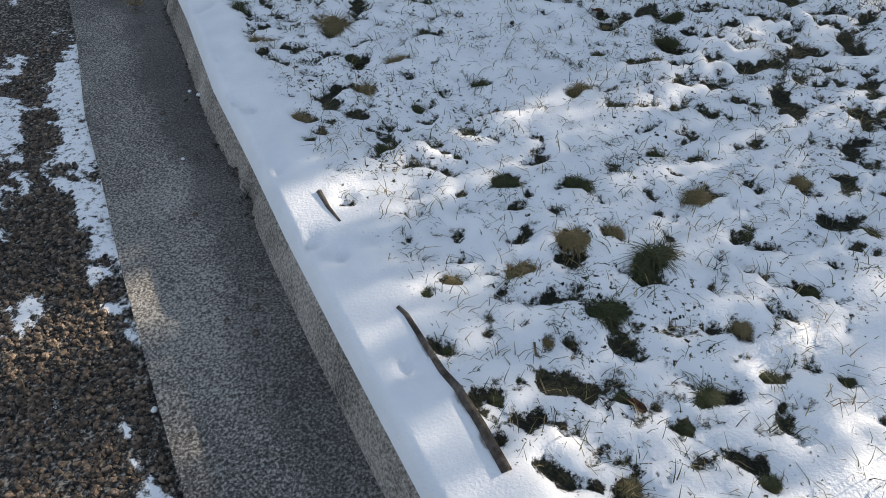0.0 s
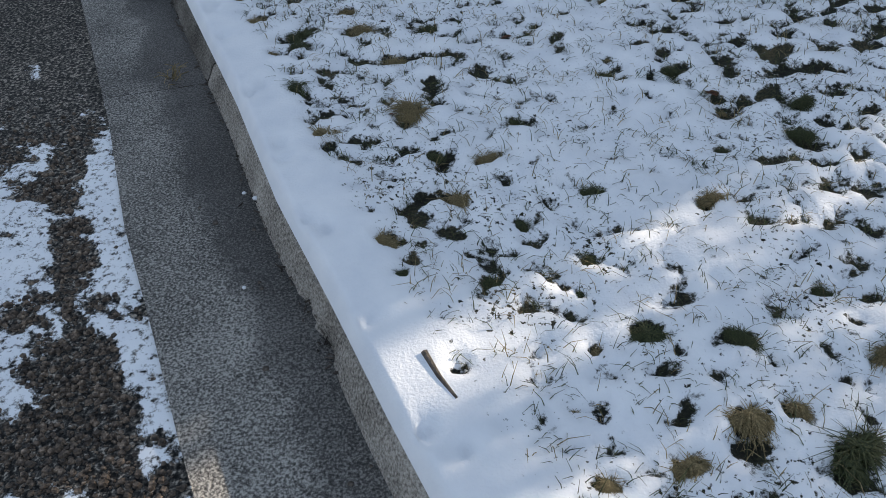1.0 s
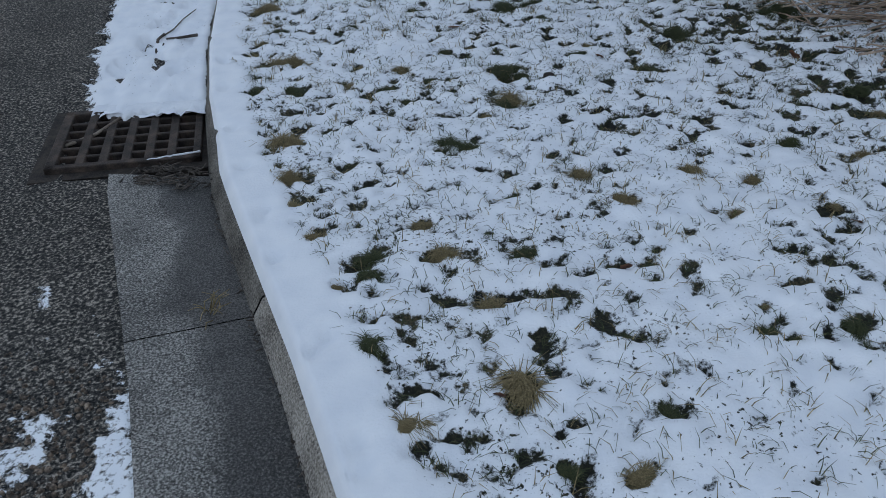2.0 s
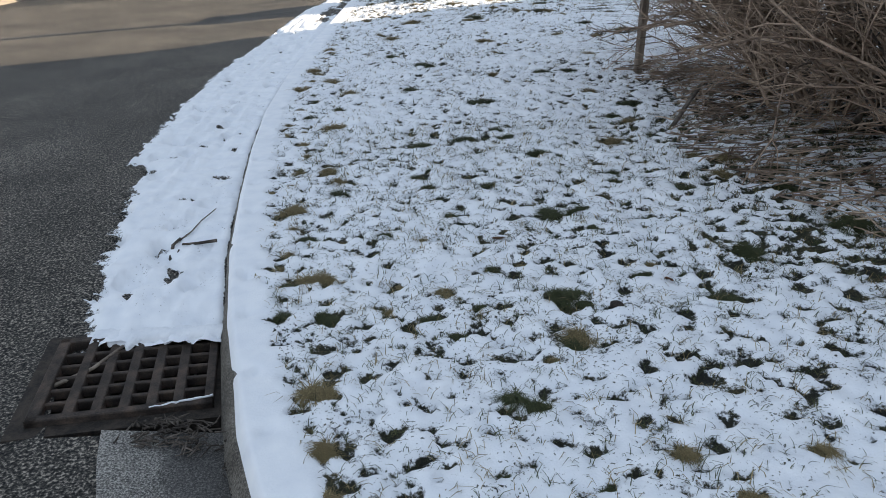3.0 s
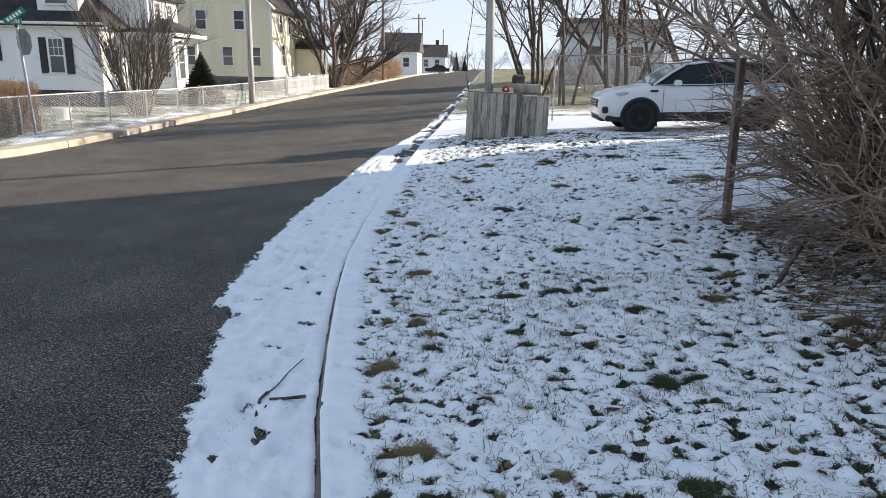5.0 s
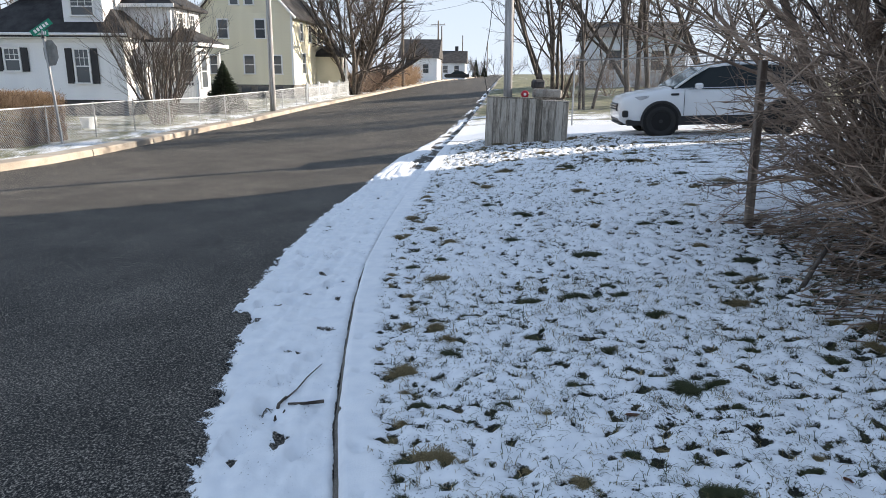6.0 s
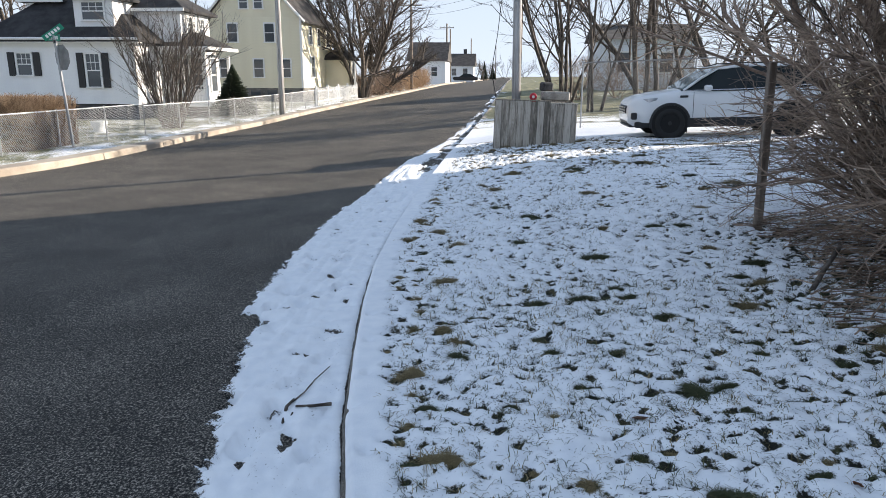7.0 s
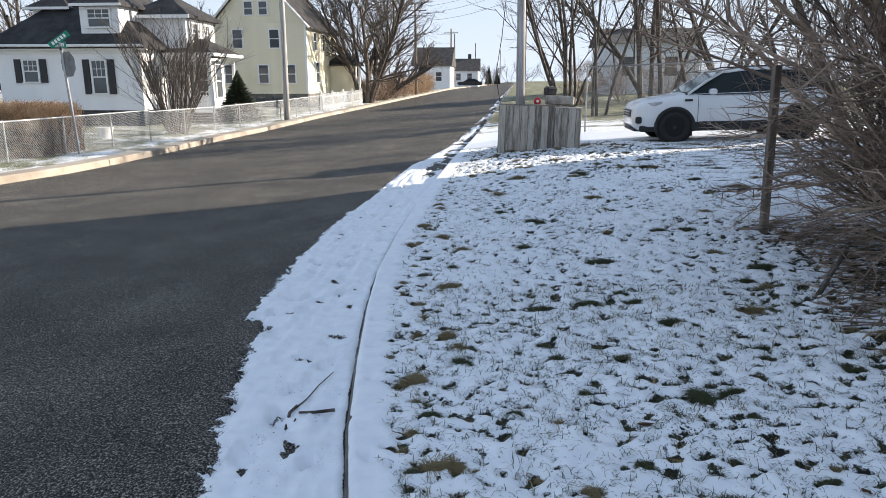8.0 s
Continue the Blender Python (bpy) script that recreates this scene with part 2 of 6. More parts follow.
# ---- ground, road, kerbs ----
GUT = 0.09                                   # drop from kerb top to gutter
FAR_Y = 420.0


MARKS = ((-2.08, 6.68), (-2.01, 6.66), (-2.19, 6.25), (-2.12, 6.23), (-1.94, 5.2), (-1.89, 5.16), (-1.92, 5.12), (-2.07, 4.96), (-2.52, 7.16), (-2.36, 7.4), (-2.4, 8.06), (-2.03, 8.84),
         (-2.41, 8.54), (-2.53, 10.85), (-2.46, 10.9), (-2.74, 11.0), (-2.76, 9.81), (-2.35, 10.4), (-2.2, 9.6), (-2.5, 11.9), (-2.7, 12.2), (-2.4, 13.1), (-2.15, 7.75), (-2.1, 7.3), (-2.3, 9.2))


def road_cover(x, y):
    """Snow on the road's edge: a ragged strip beyond the drain, a tapering patch before it."""
    c = curb(y)
    if y > 4.35:
        width = float(np.interp(y, (4.3, 4.8, 5.2, 5.9, 6.6, 6.95, 7.1, 8.6, 10.8, 12.6, 14.5, 17.1, 19.5, 21, 40, 90), (0.6, 0.63, 0.64, 0.72, 0.74, 0.75, 0.9, 0.9, 0.92, 0.83, 0.86, 0.82, 0.6, 0.5, 0.42, 0.3)))
        s = width - (c - x)
        v = 0.5 + 4.6 * s + 0.1 * fbm(x * 3.1, y * 2.2, 1.0) + 0.2 * fbm(x * 12, y * 7, 1.0) + 0.34 * noise.noise((x * 9, y * 38, 3.0)) * ramp(15, 10, y)
        if s > 0.12 and y < 17:
            v = min(max(v, 0.72), 0.92) + 0.3 * fbm(x * 7, y * 3, 8.0) + 0.12 * noise.noise((x * 30, y * 2.5, 4.0)) - 0.1
        v = min(v, 1.05) - (0.5 + 0.55 * fbm(x * 4, y * (2 if y < 22 else 0.4), 7.0)) * ramp(0.5, 0.32, c - x) * ramp(13.8, 16.5, y)
        if y > 17:
            v -= 0.35 * max(0.0, fbm(x * 2, y * 0.8, 4.0)) + 0.05
        v -= 0.9 * ramp(0.03, 0.01, c - x) * ramp(13, 8, y)
        for px, py in MARKS:
            q = ((x - px) * 1.5) ** 2 + ((y - py) * 1.0) ** 2
            if q < 0.012:
                v -= 0.9 * ramp(0.0022, 0.0005, q) * (0.65 + 0.9 * abs(noise.noise((x * 30, y * 30, 2.0))))
        # trodden cover is thinned to darken each print, standing in for its dent's shade
        for px, py, r in PRINTS:
            q = ((x - px) * 1.6) ** 2 + (y - py) ** 2
            if q < 2 * r * r:
                v -= 0.4 * ramp(1.0, 0.4, math.sqrt(q) / r) * (0.5 + noise.noise((x * 14, y * 9, 5.0)))
        return max(-0.6, min(1.2, v))
    edge = c - 0.48
    d = edge - x
    if y > 3.25:
        return -0.6
    width = 0.68 * ramp(3.1, 2.1, y) * (1 - 0.45 * ramp(1.7, 0.9, y)) + 0.05
    v = 0.37 + 0.55 * (width - d) + 0.5 * fbm(x * 5.2, y * 5.2, 2.0) + 0.3 * fbm(x * 17, y * 17, 4.0) - 0.3 * ramp(1.95, 1.35, y)
    if 0.1 < d < 0.22:
        v -= 0.22
    if d < 0.1:
        v += 0.05 * ramp(2.8, 2.4, y) * ramp(0.7, 1.6, y) + 0.5 * fbm(x * 11, y * 15, 6.0) - 0.25 * ramp(2.45, 2.8, y)
    v = min(v, 0.57)
    return max(-0.6, min(1.1, v))


PRINTS = []                                  # footprints in the strip of snow: x, y, length
rp = random.Random(5)
for k in range(70):
    yy = 5.0 + 9.0 * rp.random() ** 1.2
    PRINTS.append((curb(yy) - 0.15 - 0.7 * rp.random(), yy, 0.04 + 0.07 * rp.random()))


def road_height(x, y, c):
    z = land(x, y) - GUT - 0.06 * ramp(0.3, 3.0, curb(y) - x) * 0.5 + 0.035 * ramp(4.5, 5.0, y) * ramp(2.4, 1.2, curb(y) - x)
    if c > 0.45:
        z += 0.028 * ramp(0.45, 0.8, c)
        if 4.4 < y < 17:
            z += 0.014 * fbm(x * 6, y * 6, 3.0) + 0.009 * noise.noise((x * 17, y * 13, 1.0)) + 0.02 * noise.noise((x * 20, y * 1.0, 6.0)) + 0.008 * noise.noise((x * 34, y * 30, 2.0))
            for px, py, r in PRINTS:
                q = ((x - px) * 1.6) ** 2 + (y - py) ** 2
                if q < 4 * r * r:
                    z -= 0.042 * ramp(1.35, 0.85, math.sqrt(q) / r)
    return z


OFF = steps((0, 1.5, 0.03), (1.5, 3.0, 0.15), (3.0, 9.0, 1.0))


def road_piece(y_rows, w):
    def cols(y):
        right = curb(y) - w
        span = right - far_curb(y)
        return [right - (o if o <= 3.0 else 3.0 + (span - 3.0) * (o - 3.0) / 6.0) for o in OFF]
    return y_rows, cols


def far_height(x, y, c):
    return land(x, y) - 0.3


road_parts = []
for rows, w in ((steps((-8, -1, 0.5), (-1, 3.98, 0.03)), 0.48), (steps((3.98, 4.56, 0.05)), 0.69), (steps((4.56, 12, 0.03), (12, 22, 0.08), (22, 60, 0.6), (60, FAR_Y, 12)), 0.0)):
    rws, cols = road_piece(rows, w)
    road_parts.append(sheet("road", rws, cols, road_height, road_cover, M_road))
for ob, text in zip(road_parts, ("coarse grey asphalt road edge with a patch of thin snow", "dark wet asphalt beside the storm drain", "grey asphalt street with a strip of trodden snow along the kerb")):
    tagged(ob, text, "road", kind="structure")


def yard_cover(x, y):
    return 0.5 + 0.35 * fbm(x * 0.5, y * 0.5, 5.0) + 0.2 * fbm(x * 2.5, y * 2.5, 6.0)


ground = sheet("ground", steps((-400, -40, 60), (-40, 60, 5), (60, 120, 10), (120, 900, 60)), lambda y: steps((-700, -60, 60), (-60, 60, 4), (60, 700, 60)), far_height, yard_cover, M_lawn)
M_frost = snowy("frosted_grass", [(0.25, (0.06, 0.065, 0.035)), (0.5, (0.17, 0.175, 0.095)), (0.75, (0.36, 0.33, 0.2))], 2.0, 30.0, cut=0.5, grain=0.42, fine_scale=22.0)
tagged(ground, "snow-dusted open ground reaching the horizon", "ground", kind="structure")
yard = sheet("yard_west", steps((-8, 70, 0.5), (70, 300, 8)), lambda y: [far_curb(y) - 0.3 - o for o in steps((0, 4, 0.3), (4, 44, 1.0))],
             lambda x, y, c: land(x, y) + 0.02 * fbm(x, y, 2.0), lambda x, y: (0.51 if x > -13.3 else 0.44) + 0.08 * fbm(x * 0.5, y * 0.5, 5.0) + 0.14 * fbm(x * 3.5, y * 3.5, 6.0), M_frost)
tagged(yard, "frosted front yards with thin snow over grass", "yard", kind="structure")


# grass tufts: x, y, width
TUFTS_KERB = [
    (-1.81, 10.08, 0.26), (-1.85, 9.10, 0.23), (-1.80, 11.37, 0.23), (-1.54, 9.46, 0.27), (-1.30, 8.87, 0.25), (-1.34, 8.18, 0.20),
    (-1.35, 7.60, 0.35), (-1.74, 7.73, 0.12), (-1.70, 7.44, 0.09), (-1.27, 6.52, 0.17), (-1.18, 6.29, 0.16), (-1.15, 6.03, 0.15),
    (-1.58, 6.11, 0.10), (-1.42, 5.77, 0.21), (-1.26, 5.38, 0.13), (-1.12, 4.91, 0.16), (-1.03, 4.86, 0.07), (-1.04, 4.53, 0.11),
    (-1.09, 5.14, 0.07), (-1.27, 4.59, 0.10), (-1.28, 4.85, 0.10), (-1.36, 5.05, 0.08)]
TUFTS_MIDDLE = [
    (-0.86, 5.39, 0.09), (-0.66, 5.28, 0.11), (-0.76, 4.82, 0.07), (-0.55, 4.72, 0.15), (-0.63, 4.49, 0.13), (-0.42, 4.57, 0.09),
    (-0.48, 5.60, 0.15), (-0.81, 4.57, 0.09), (-0.25, 6.03, 0.13), (-0.59, 6.08, 0.14), (-0.67, 6.28, 0.12), (-0.63, 6.97, 0.20),
    (-0.55, 10.10, 0.26), (-0.69, 8.86, 0.22), (0.27, 11.48, 0.30), (-0.67, 13.67, 0.35), (0.23, 13.47, 0.35), (1.42, 14.24, 0.35),
    (1.43, 10.45, 0.30), (2.35, 12.21, 0.35), (1.90, 12.85, 0.34), (-0.08, 8.20, 0.28)]
TUFTS_SLOPE = [
    (-0.04, 7.23, 0.13), (-0.32, 7.05, 0.21), (-0.19, 4.96, 0.09), (0.08, 5.53, 0.24), (0.23, 5.59, 0.15), (1.17, 7.94, 0.28),
    (0.58, 6.19, 0.14), (0.55, 6.01, 0.13), (0.98, 9.47, 0.24), (0.25, 5.32, 0.08), (-0.32, 4.92, 0.12), (-0.08, 4.64, 0.14),
    (0.03, 4.53, 0.11), (0.41, 4.88, 0.09), (0.33, 4.76, 0.07), (0.62, 4.54, 0.17), (0.94, 4.97, 0.23), (0.94, 5.81, 0.19),
    (1.23, 6.05, 0.17), (1.19, 6.45, 0.13), (-0.05, 4.29, 0.20), (1.59, 6.12, 0.20)]
TUFTS_DRAIN = [
    (1.50, 5.78, 0.15), (0.31, 10.69, 0.17), (-0.52, 4.36, 0.09), (-0.07, 4.22, 0.18), (-0.19, 4.13, 0.10), (-1.07, 4.02, 0.21),
    (-0.98, 3.71, 0.12), (-0.94, 3.49, 0.09), (-0.85, 3.27, 0.11), (-0.76, 3.00, 0.06), (-0.35, 3.91, 0.14), (-0.28, 3.86, 0.12),
    (-0.49, 3.30, 0.11), (-0.42, 3.13, 0.14), (-0.15, 3.11, 0.12), (0.12, 3.59, 0.13), (0.24, 3.38, 0.13), (-0.29, 2.87, 0.13),
    (-0.64, 2.72, 0.13), (0.72, 3.45, 0.11), (0.95, 3.69, 0.13), (0.52, 3.56, 0.12)]
TUFTS_SIDE = [
    (1.59, 5.23, 0.28), (1.47, 4.15, 0.15), (0.59, 3.25, 0.09), (0.92, 3.26, 0.08), (0.23, 3.01, 0.06), (0.22, 2.94, 0.05),
    (0.19, 2.67, 0.05), (0.07, 2.70, 0.05), (0.45, 2.69, 0.09), (0.49, 2.79, 0.05), (0.52, 2.65, 0.07), (0.70, 2.68, 0.12),
    (-0.66, 3.14, 0.11), (-0.65, 3.04, 0.11), (0.37, 4.79, 0.10), (-0.04, 4.59, 0.19), (1.21, 3.59, 0.10), (1.45, 3.93, 0.11),
    (-0.44, 3.53, 0.06), (-0.14, 3.46, 0.07), (-0.24, 2.56, 0.18), (-0.54, 2.43, 0.12)]
TUFTS_CORNER = [
    (-0.07, 2.41, 0.05), (0.11, 2.44, 0.08), (-0.17, 2.29, 0.07), (-0.02, 2.25, 0.12), (-0.12, 2.07, 0.11), (0.29, 2.08, 0.10),
    (0.07, 1.96, 0.08), (-0.33, 1.91, 0.11), (-0.29, 1.77, 0.08), (0.22, 1.81, 0.07), (-0.22, 1.56, 0.07), (0.52, 1.77, 0.04),
    (0.17, 1.51, 0.05), (0.30, 1.54, 0.11), (0.51, 1.50, 0.11), (0.09, 1.35, 0.05), (0.30, 1.20, 0.12), (0.45, 1.29, 0.15),
    (0.56, 1.31, 0.09), (0.12, 1.17, 0.10), (0.05, 1.12, 0.07), (0.64, 1.20, 0.15)]
TUFTS_NEAR = [
    (0.85, 1.44, 0.14), (1.13, 1.46, 0.10), (0.33, 0.97, 0.05), (0.48, 1.04, 0.12), (0.38, 0.92, 0.05), (0.10, 0.94, 0.05),
    (0.79, 0.97, 0.06), (0.65, 0.79, 0.10), (0.81, 1.11, 0.06), (0.19, 0.81, 0.04), (0.47, 0.81, 0.06), (0.39, 0.71, 0.04),
    (0.82, 0.83, 0.08), (0.52, 0.64, 0.05), (0.43, 0.60, 0.07), (0.71, 0.58, 0.08), (0.75, 0.66, 0.05), (0.60, 0.73, 0.05),
    (1.01, 1.07, 0.08), (0.78, 1.65, 0.09), (0.61, 2.01, 0.11), (0.80, 2.44, 0.05)]
TUFTS_FAR = [
    (1.06, 2.44, 0.13), (0.73, 2.24, 0.08), (0.99, 2.28, 0.12), (0.98, 0.81, 0.06), (0.94, 0.67, 0.05), (0.94, 1.29, 0.08),
    (1.25, 1.24, 0.09), (-0.05, 1.75, 0.07), (0.18, 1.70, 0.06), (-0.07, 1.58, 0.03), (-0.74, 13.54, 0.35), (-0.47, 16.76, 0.35),
    (0.79, 17.78, 0.31), (1.43, 17.20, 0.35), (3.41, 16.93, 0.35), (0.08, 15.60, 0.35), (1.07, 14.25, 0.35), (0.36, 13.74, 0.35),
    (-0.96, 12.13, 0.33), (1.63, 15.23, 0.35), (2.40, 16.91, 0.35)]
TUFTS = TUFTS_KERB + TUFTS_MIDDLE + TUFTS_SLOPE + TUFTS_DRAIN + TUFTS_SIDE + TUFTS_CORNER + TUFTS_NEAR + TUFTS_FAR
GREEN = "0000010000010010010110100011101111110001001111011111111110111100011011000000110010001010110011111011111100110011100110110101100000110001010111101101111100111111111100000001010"
rk = random.Random(19)
for k in range(26):                          # straggling tufts beside the kerb
    ty = 4.5 + 0.33 * k + 0.12 * rk.random()
    TUFTS.append((curb(ty) + 0.3 + 0.16 * rk.random(), ty, 0.09 + 0.1 * rk.random()))
for k in range(25):                          # and over the rest of the lawn
    ty = 5.0 + 12.0 * rk.random()
    TUFTS.append((-1.2 + 4.2 * rk.random(), ty, 0.12 + 0.12 * rk.random()))
for k in range(70):                          # sunlit straw tussocks in front of the driveway
    TUFTS.append((-1.6 + 6.4 * rk.random(), 13.6 + 4.6 * rk.random() ** 0.8, 0.16 + 0.16 * rk.random()))
STRAWS = len(TUFTS) - 70
CELLS = {}
GAPS = [(curb(y) + 0.19, y, 0.12) for y in (4.9, 5.05, 5.75, 5.9, 6.15, 6.4, 6.8, 7.15, 7.3, 7.6, 8.3, 8.6, 9.4, 1.45, 0.95, 0.8, 0.7, 2.35, 2.5, 3.35, 3.9, 4.1, 4.35, 4.55)]
for tx, ty, tw in TUFTS + GAPS:
    for ci in (-1, 0, 1):
        for cj in (-1, 0, 1):
            CELLS.setdefault((math.floor(tx / 0.3) + ci, math.floor(ty / 0.3) + cj), []).append((tx, ty, tw))


def lawn_cover(x, y):
    s = x - curb(y)
    v = 0.69 + 0.5 * fbm(x * 10.5, y * 15.0, 3.0) + 0.16 * fbm(x * 1.3, y * 1.3, 9.0)
    v += 0.05 * ramp(3.2, 2.0, y)
    v -= 0.14 * ramp(0.4, 1.9, x) * (1 - ramp(8.5, 10.5, y)) * ramp(0.8, 2.6, y) + 0.07 * ramp(13, 17, y) + 0.03
    if s < 0.24:
        v = max(v, 0.97 - 0.55 * ramp(0.15, 0.24, s) + 0.1 * fbm(x * 9, y * 9, 2.0))
    else:
        v = min(v, 0.7)
    for tx, ty, tw in CELLS.get((math.floor(x / 0.3), math.floor(y / 0.3)), ()):
        q = ((x - tx + 0.12 * tw * noise.noise((x * 30, y * 30, 7.0))) ** 2 + ((y - ty) * 1.6) ** 2) / (tw * tw * 0.14)
        if q < 4:
            v -= 0.5 * math.exp(-q * 2.0)
    return max(-0.3, min(1.2, v))


PAWS = [(curb(y) + 0.07 + 0.035 * math.sin(y * 37), y) for y in (0.9, 1.25, 1.3, 1.62, 1.95, 2.0, 2.3, 2.38, 2.7, 2.75, 3.15, 3.4, 3.46, 3.8, 4.15, 4.2, 4.6, 4.95, 5.0, 5.4, 5.8, 6.3, 6.8)]


def lawn_height(x, y, c):
    s = x - curb(y)
    z = land(x, y) + 0.008 + 0.034 * ramp(0.35, 0.75, c)
    z += (0.02 * fbm(x * 3.0, y * 3.0, 1.0) + 0.013 * fbm(x * 11.0, y * 11.0, 1.5)) * ramp(0.1, 0.5, s)
    if s < 0.18:
        for px, py in PAWS:
            if abs(y - py) < 0.06:
                z -= 0.034 * math.exp(-((x - px) ** 2 + (y - py) ** 2) / 0.0007)
    z += 0.03 * ramp(0.3, 2.5, s) * ramp(0, 2, 3 - abs(x - 0.8)) * ramp(2.0, 3.0, y) - 0.03 * ramp(0.15, 0.4, s) * ramp(3.0, 2.0, y)
    e = s - 0.01 * ramp(3.5, 4.3, y) * ramp(9.5, 6.2, y) - 0.004 * ramp(3.5, 4.3, y) * ramp(15, 12.5, y)
    return z - 0.05 * ramp(0.02, -0.015, e)


lawn = sheet("lawn", steps((-3, 0, 0.08), (0, 7, 0.026), (7, 12, 0.045), (12, 19.0, 0.08)),
             lambda y: [curb(y) - 0.012 + 0.01 * ramp(3.5, 4.3, y) * ramp(9.5, 6.2, y) + 0.004 * ramp(3.5, 4.3, y) * ramp(15, 12.5, y) + o for o in steps((0, 0.06, 0.015), (0.06, 4.2, 0.026), (4.2, 12.0, 0.25))], lawn_height, lawn_cover, M_lawn)
tagged(lawn, "rough lawn under thin patchy snow with turf showing", "lawn", kind="structure")
drive = sheet("driveway", steps((18.6, 23.5, 0.12)), lambda y: [curb(y) + 0.02 + o for o in steps((0, 14, 0.15))], lambda x, y, c: land(x, y) + 0.02,
              lambda x, y: 0.75 + 0.2 * fbm(x * 0.9, y * 3.0, 2.0) - 0.35 * ramp(0.55, 0.15, abs(y - 19.0)), snowy("snow_on_concrete", [(0.3, (0.16, 0.155, 0.15)), (0.7, (0.3, 0.29, 0.28))], 2.0, 80.0, bare_rough=0.85))
tagged(drive, "concrete driveway under packed snow", "driveway", kind="structure")
verge = sheet("yard_east", steps((23.5, 60, 0.4), (60, 300, 8)), lambda y: [curb(y) + 0.02 + o for o in steps((0, 8, 0.3), (8, 60, 2.0))],
              lambda x, y, c: land(x, y) + 0.03 * fbm(x, y, 3.0), lambda x, y: 0.5 + 0.35 * fbm(x * 0.5, y * 0.5, 7.0) + 0.25 * fbm(x * 2, y * 2, 6.0) - 0.25 * ramp(26, 30, y), M_frost)
tagged(verge, "thinly snowed grass behind the chain-link fence", "yard", kind="structure")


def sweep(name, rows, edge, inward, profile, mat, label, kind="structure", skew=0.0, chip=0.0, batter=0.0):
    """A kerb: a profile of (offset from the edge, height) swept along the street."""
    verts, faces, n = [], [], len(profile)
    for y in rows:
        for o, h in profile:
            x = edge(y) + inward * o * (1 + (batter * ramp(5.2, 3.4, y) if o < 0 else 0))
            if chip and o > -0.025 and o < 0.1:
                x += 0.03 * ramp(0.24, 0.05, abs(y - chip)) * (0.5 + noise.noise((y * 22, o * 60, 4.0)))
            verts.append((x, y - skew * max(0.0, o) * ramp(3.93, 3.2, y), land(edge(y), y) + h + 0.004 * noise.noise((o * 40, y * 9, 1.0))))
    for j in range(len(rows) - 1):
        for i in range(n - 1):
            k = j * n + i
            faces.append((k, k + 1, k + n + 1, k + n) if inward > 0 else (k + 1, k, k + n, k + n + 1))
    return tagged(raw(name, verts, faces, mat, smooth=False), label, "kerb", kind=kind)


KERB = [(-0.03, -0.2), (-0.026, -0.14), (-0.022, -0.1), (-0.015, -0.06), (-0.008, -0.02), (0.0, -0.004), (0.014, 0.006), (0.15, 0.008), (0.155, -0.1)]
# darker kerb copy: damp concrete with the kerb side's shadow in its colour
M_dampshadecurb = material("damp_shaded_kerb_concrete", [(0.26, (0.03, 0.026, 0.021)), (0.5, (0.14, 0.127, 0.107)), (0.74, (0.3, 0.28, 0.245))], 5.0, 0.8, 1.0, fine=130.0, spread=0.65, distance=0.008)
for y0, y1, s0, mark in ((-8, 0.1, 0.1, 0), (0.11, 3.012, 0.025, 1.72), (3.022, 7.2, 0.04, 0), (7.21, 11.0, 0.06, 0), (11.01, 14.0, 0.1, 0), (14.01, 300, 2.0, 0)):
    sweep("curb_east", steps((y0, y1, s0)), curb, 1, KERB, M_dampshadecurb if 3 < y0 < 11 else M_curb, "worn concrete kerb with exposed aggregate along the lawn", chip=mark, batter=1.9)
FAR_KERB = [(-0.02, -0.25), (0.0, 0.02), (0.025, 0.05), (0.52, 0.055), (0.53, -0.1)]
for k in range(16):
    sweep("curb_west", steps((6 + 3.4 * k, 6 + 3.4 * k + 3.37, 0.34)), far_curb, -1, FAR_KERB, M_farcurb, "pale tan concrete kerb slab across the street")
sweep("curb_west", steps((-8, 5.97, 0.5)), far_curb, -1, FAR_KERB, M_farcurb, "pale tan concrete kerb across the street")
sweep("curb_west", steps((60.42, 300, 4)), far_curb, -1, FAR_KERB, M_farcurb, "pale tan concrete kerb up the street")


M_gutter = material("damp_gutter_concrete", [(0.3, (0.042, 0.04, 0.036)), (0.5, (0.18, 0.172, 0.16)), (0.68, (0.48, 0.46, 0.42))], 2.2, 0.8, 1.0, fine=150.0, spread=0.75, distance=0.006)
gt = M_gutter.node_tree
gb = gt.nodes["Principled BSDF"]
ga = gt.nodes.new("ShaderNodeAttribute")
ga.attribute_name = "wet"
gm = gt.nodes.new("ShaderNodeMix")
gm.data_type, gm.blend_type = "RGBA", "MULTIPLY"
gm.inputs["B"].default_value = (0.34, 0.34, 0.35, 1)
gt.links.new(ga.outputs["Fac"], gm.inputs["Factor"])
gt.links.new(gb.inputs["Base Color"].links[0].from_socket, gm.inputs["A"])
gt.links.new(gm.outputs["Result"], gb.inputs["Base Color"])
gr_ = gt.nodes.new("ShaderNodeMapRange")
gr_.inputs["To Min"].default_value, gr_.inputs["To Max"].default_value = 0.85, 0.5
gt.links.new(ga.outputs["Fac"], gr_.inputs["Value"])
gt.links.new(gr_.outputs["Result"], gb.inputs["Roughness"])


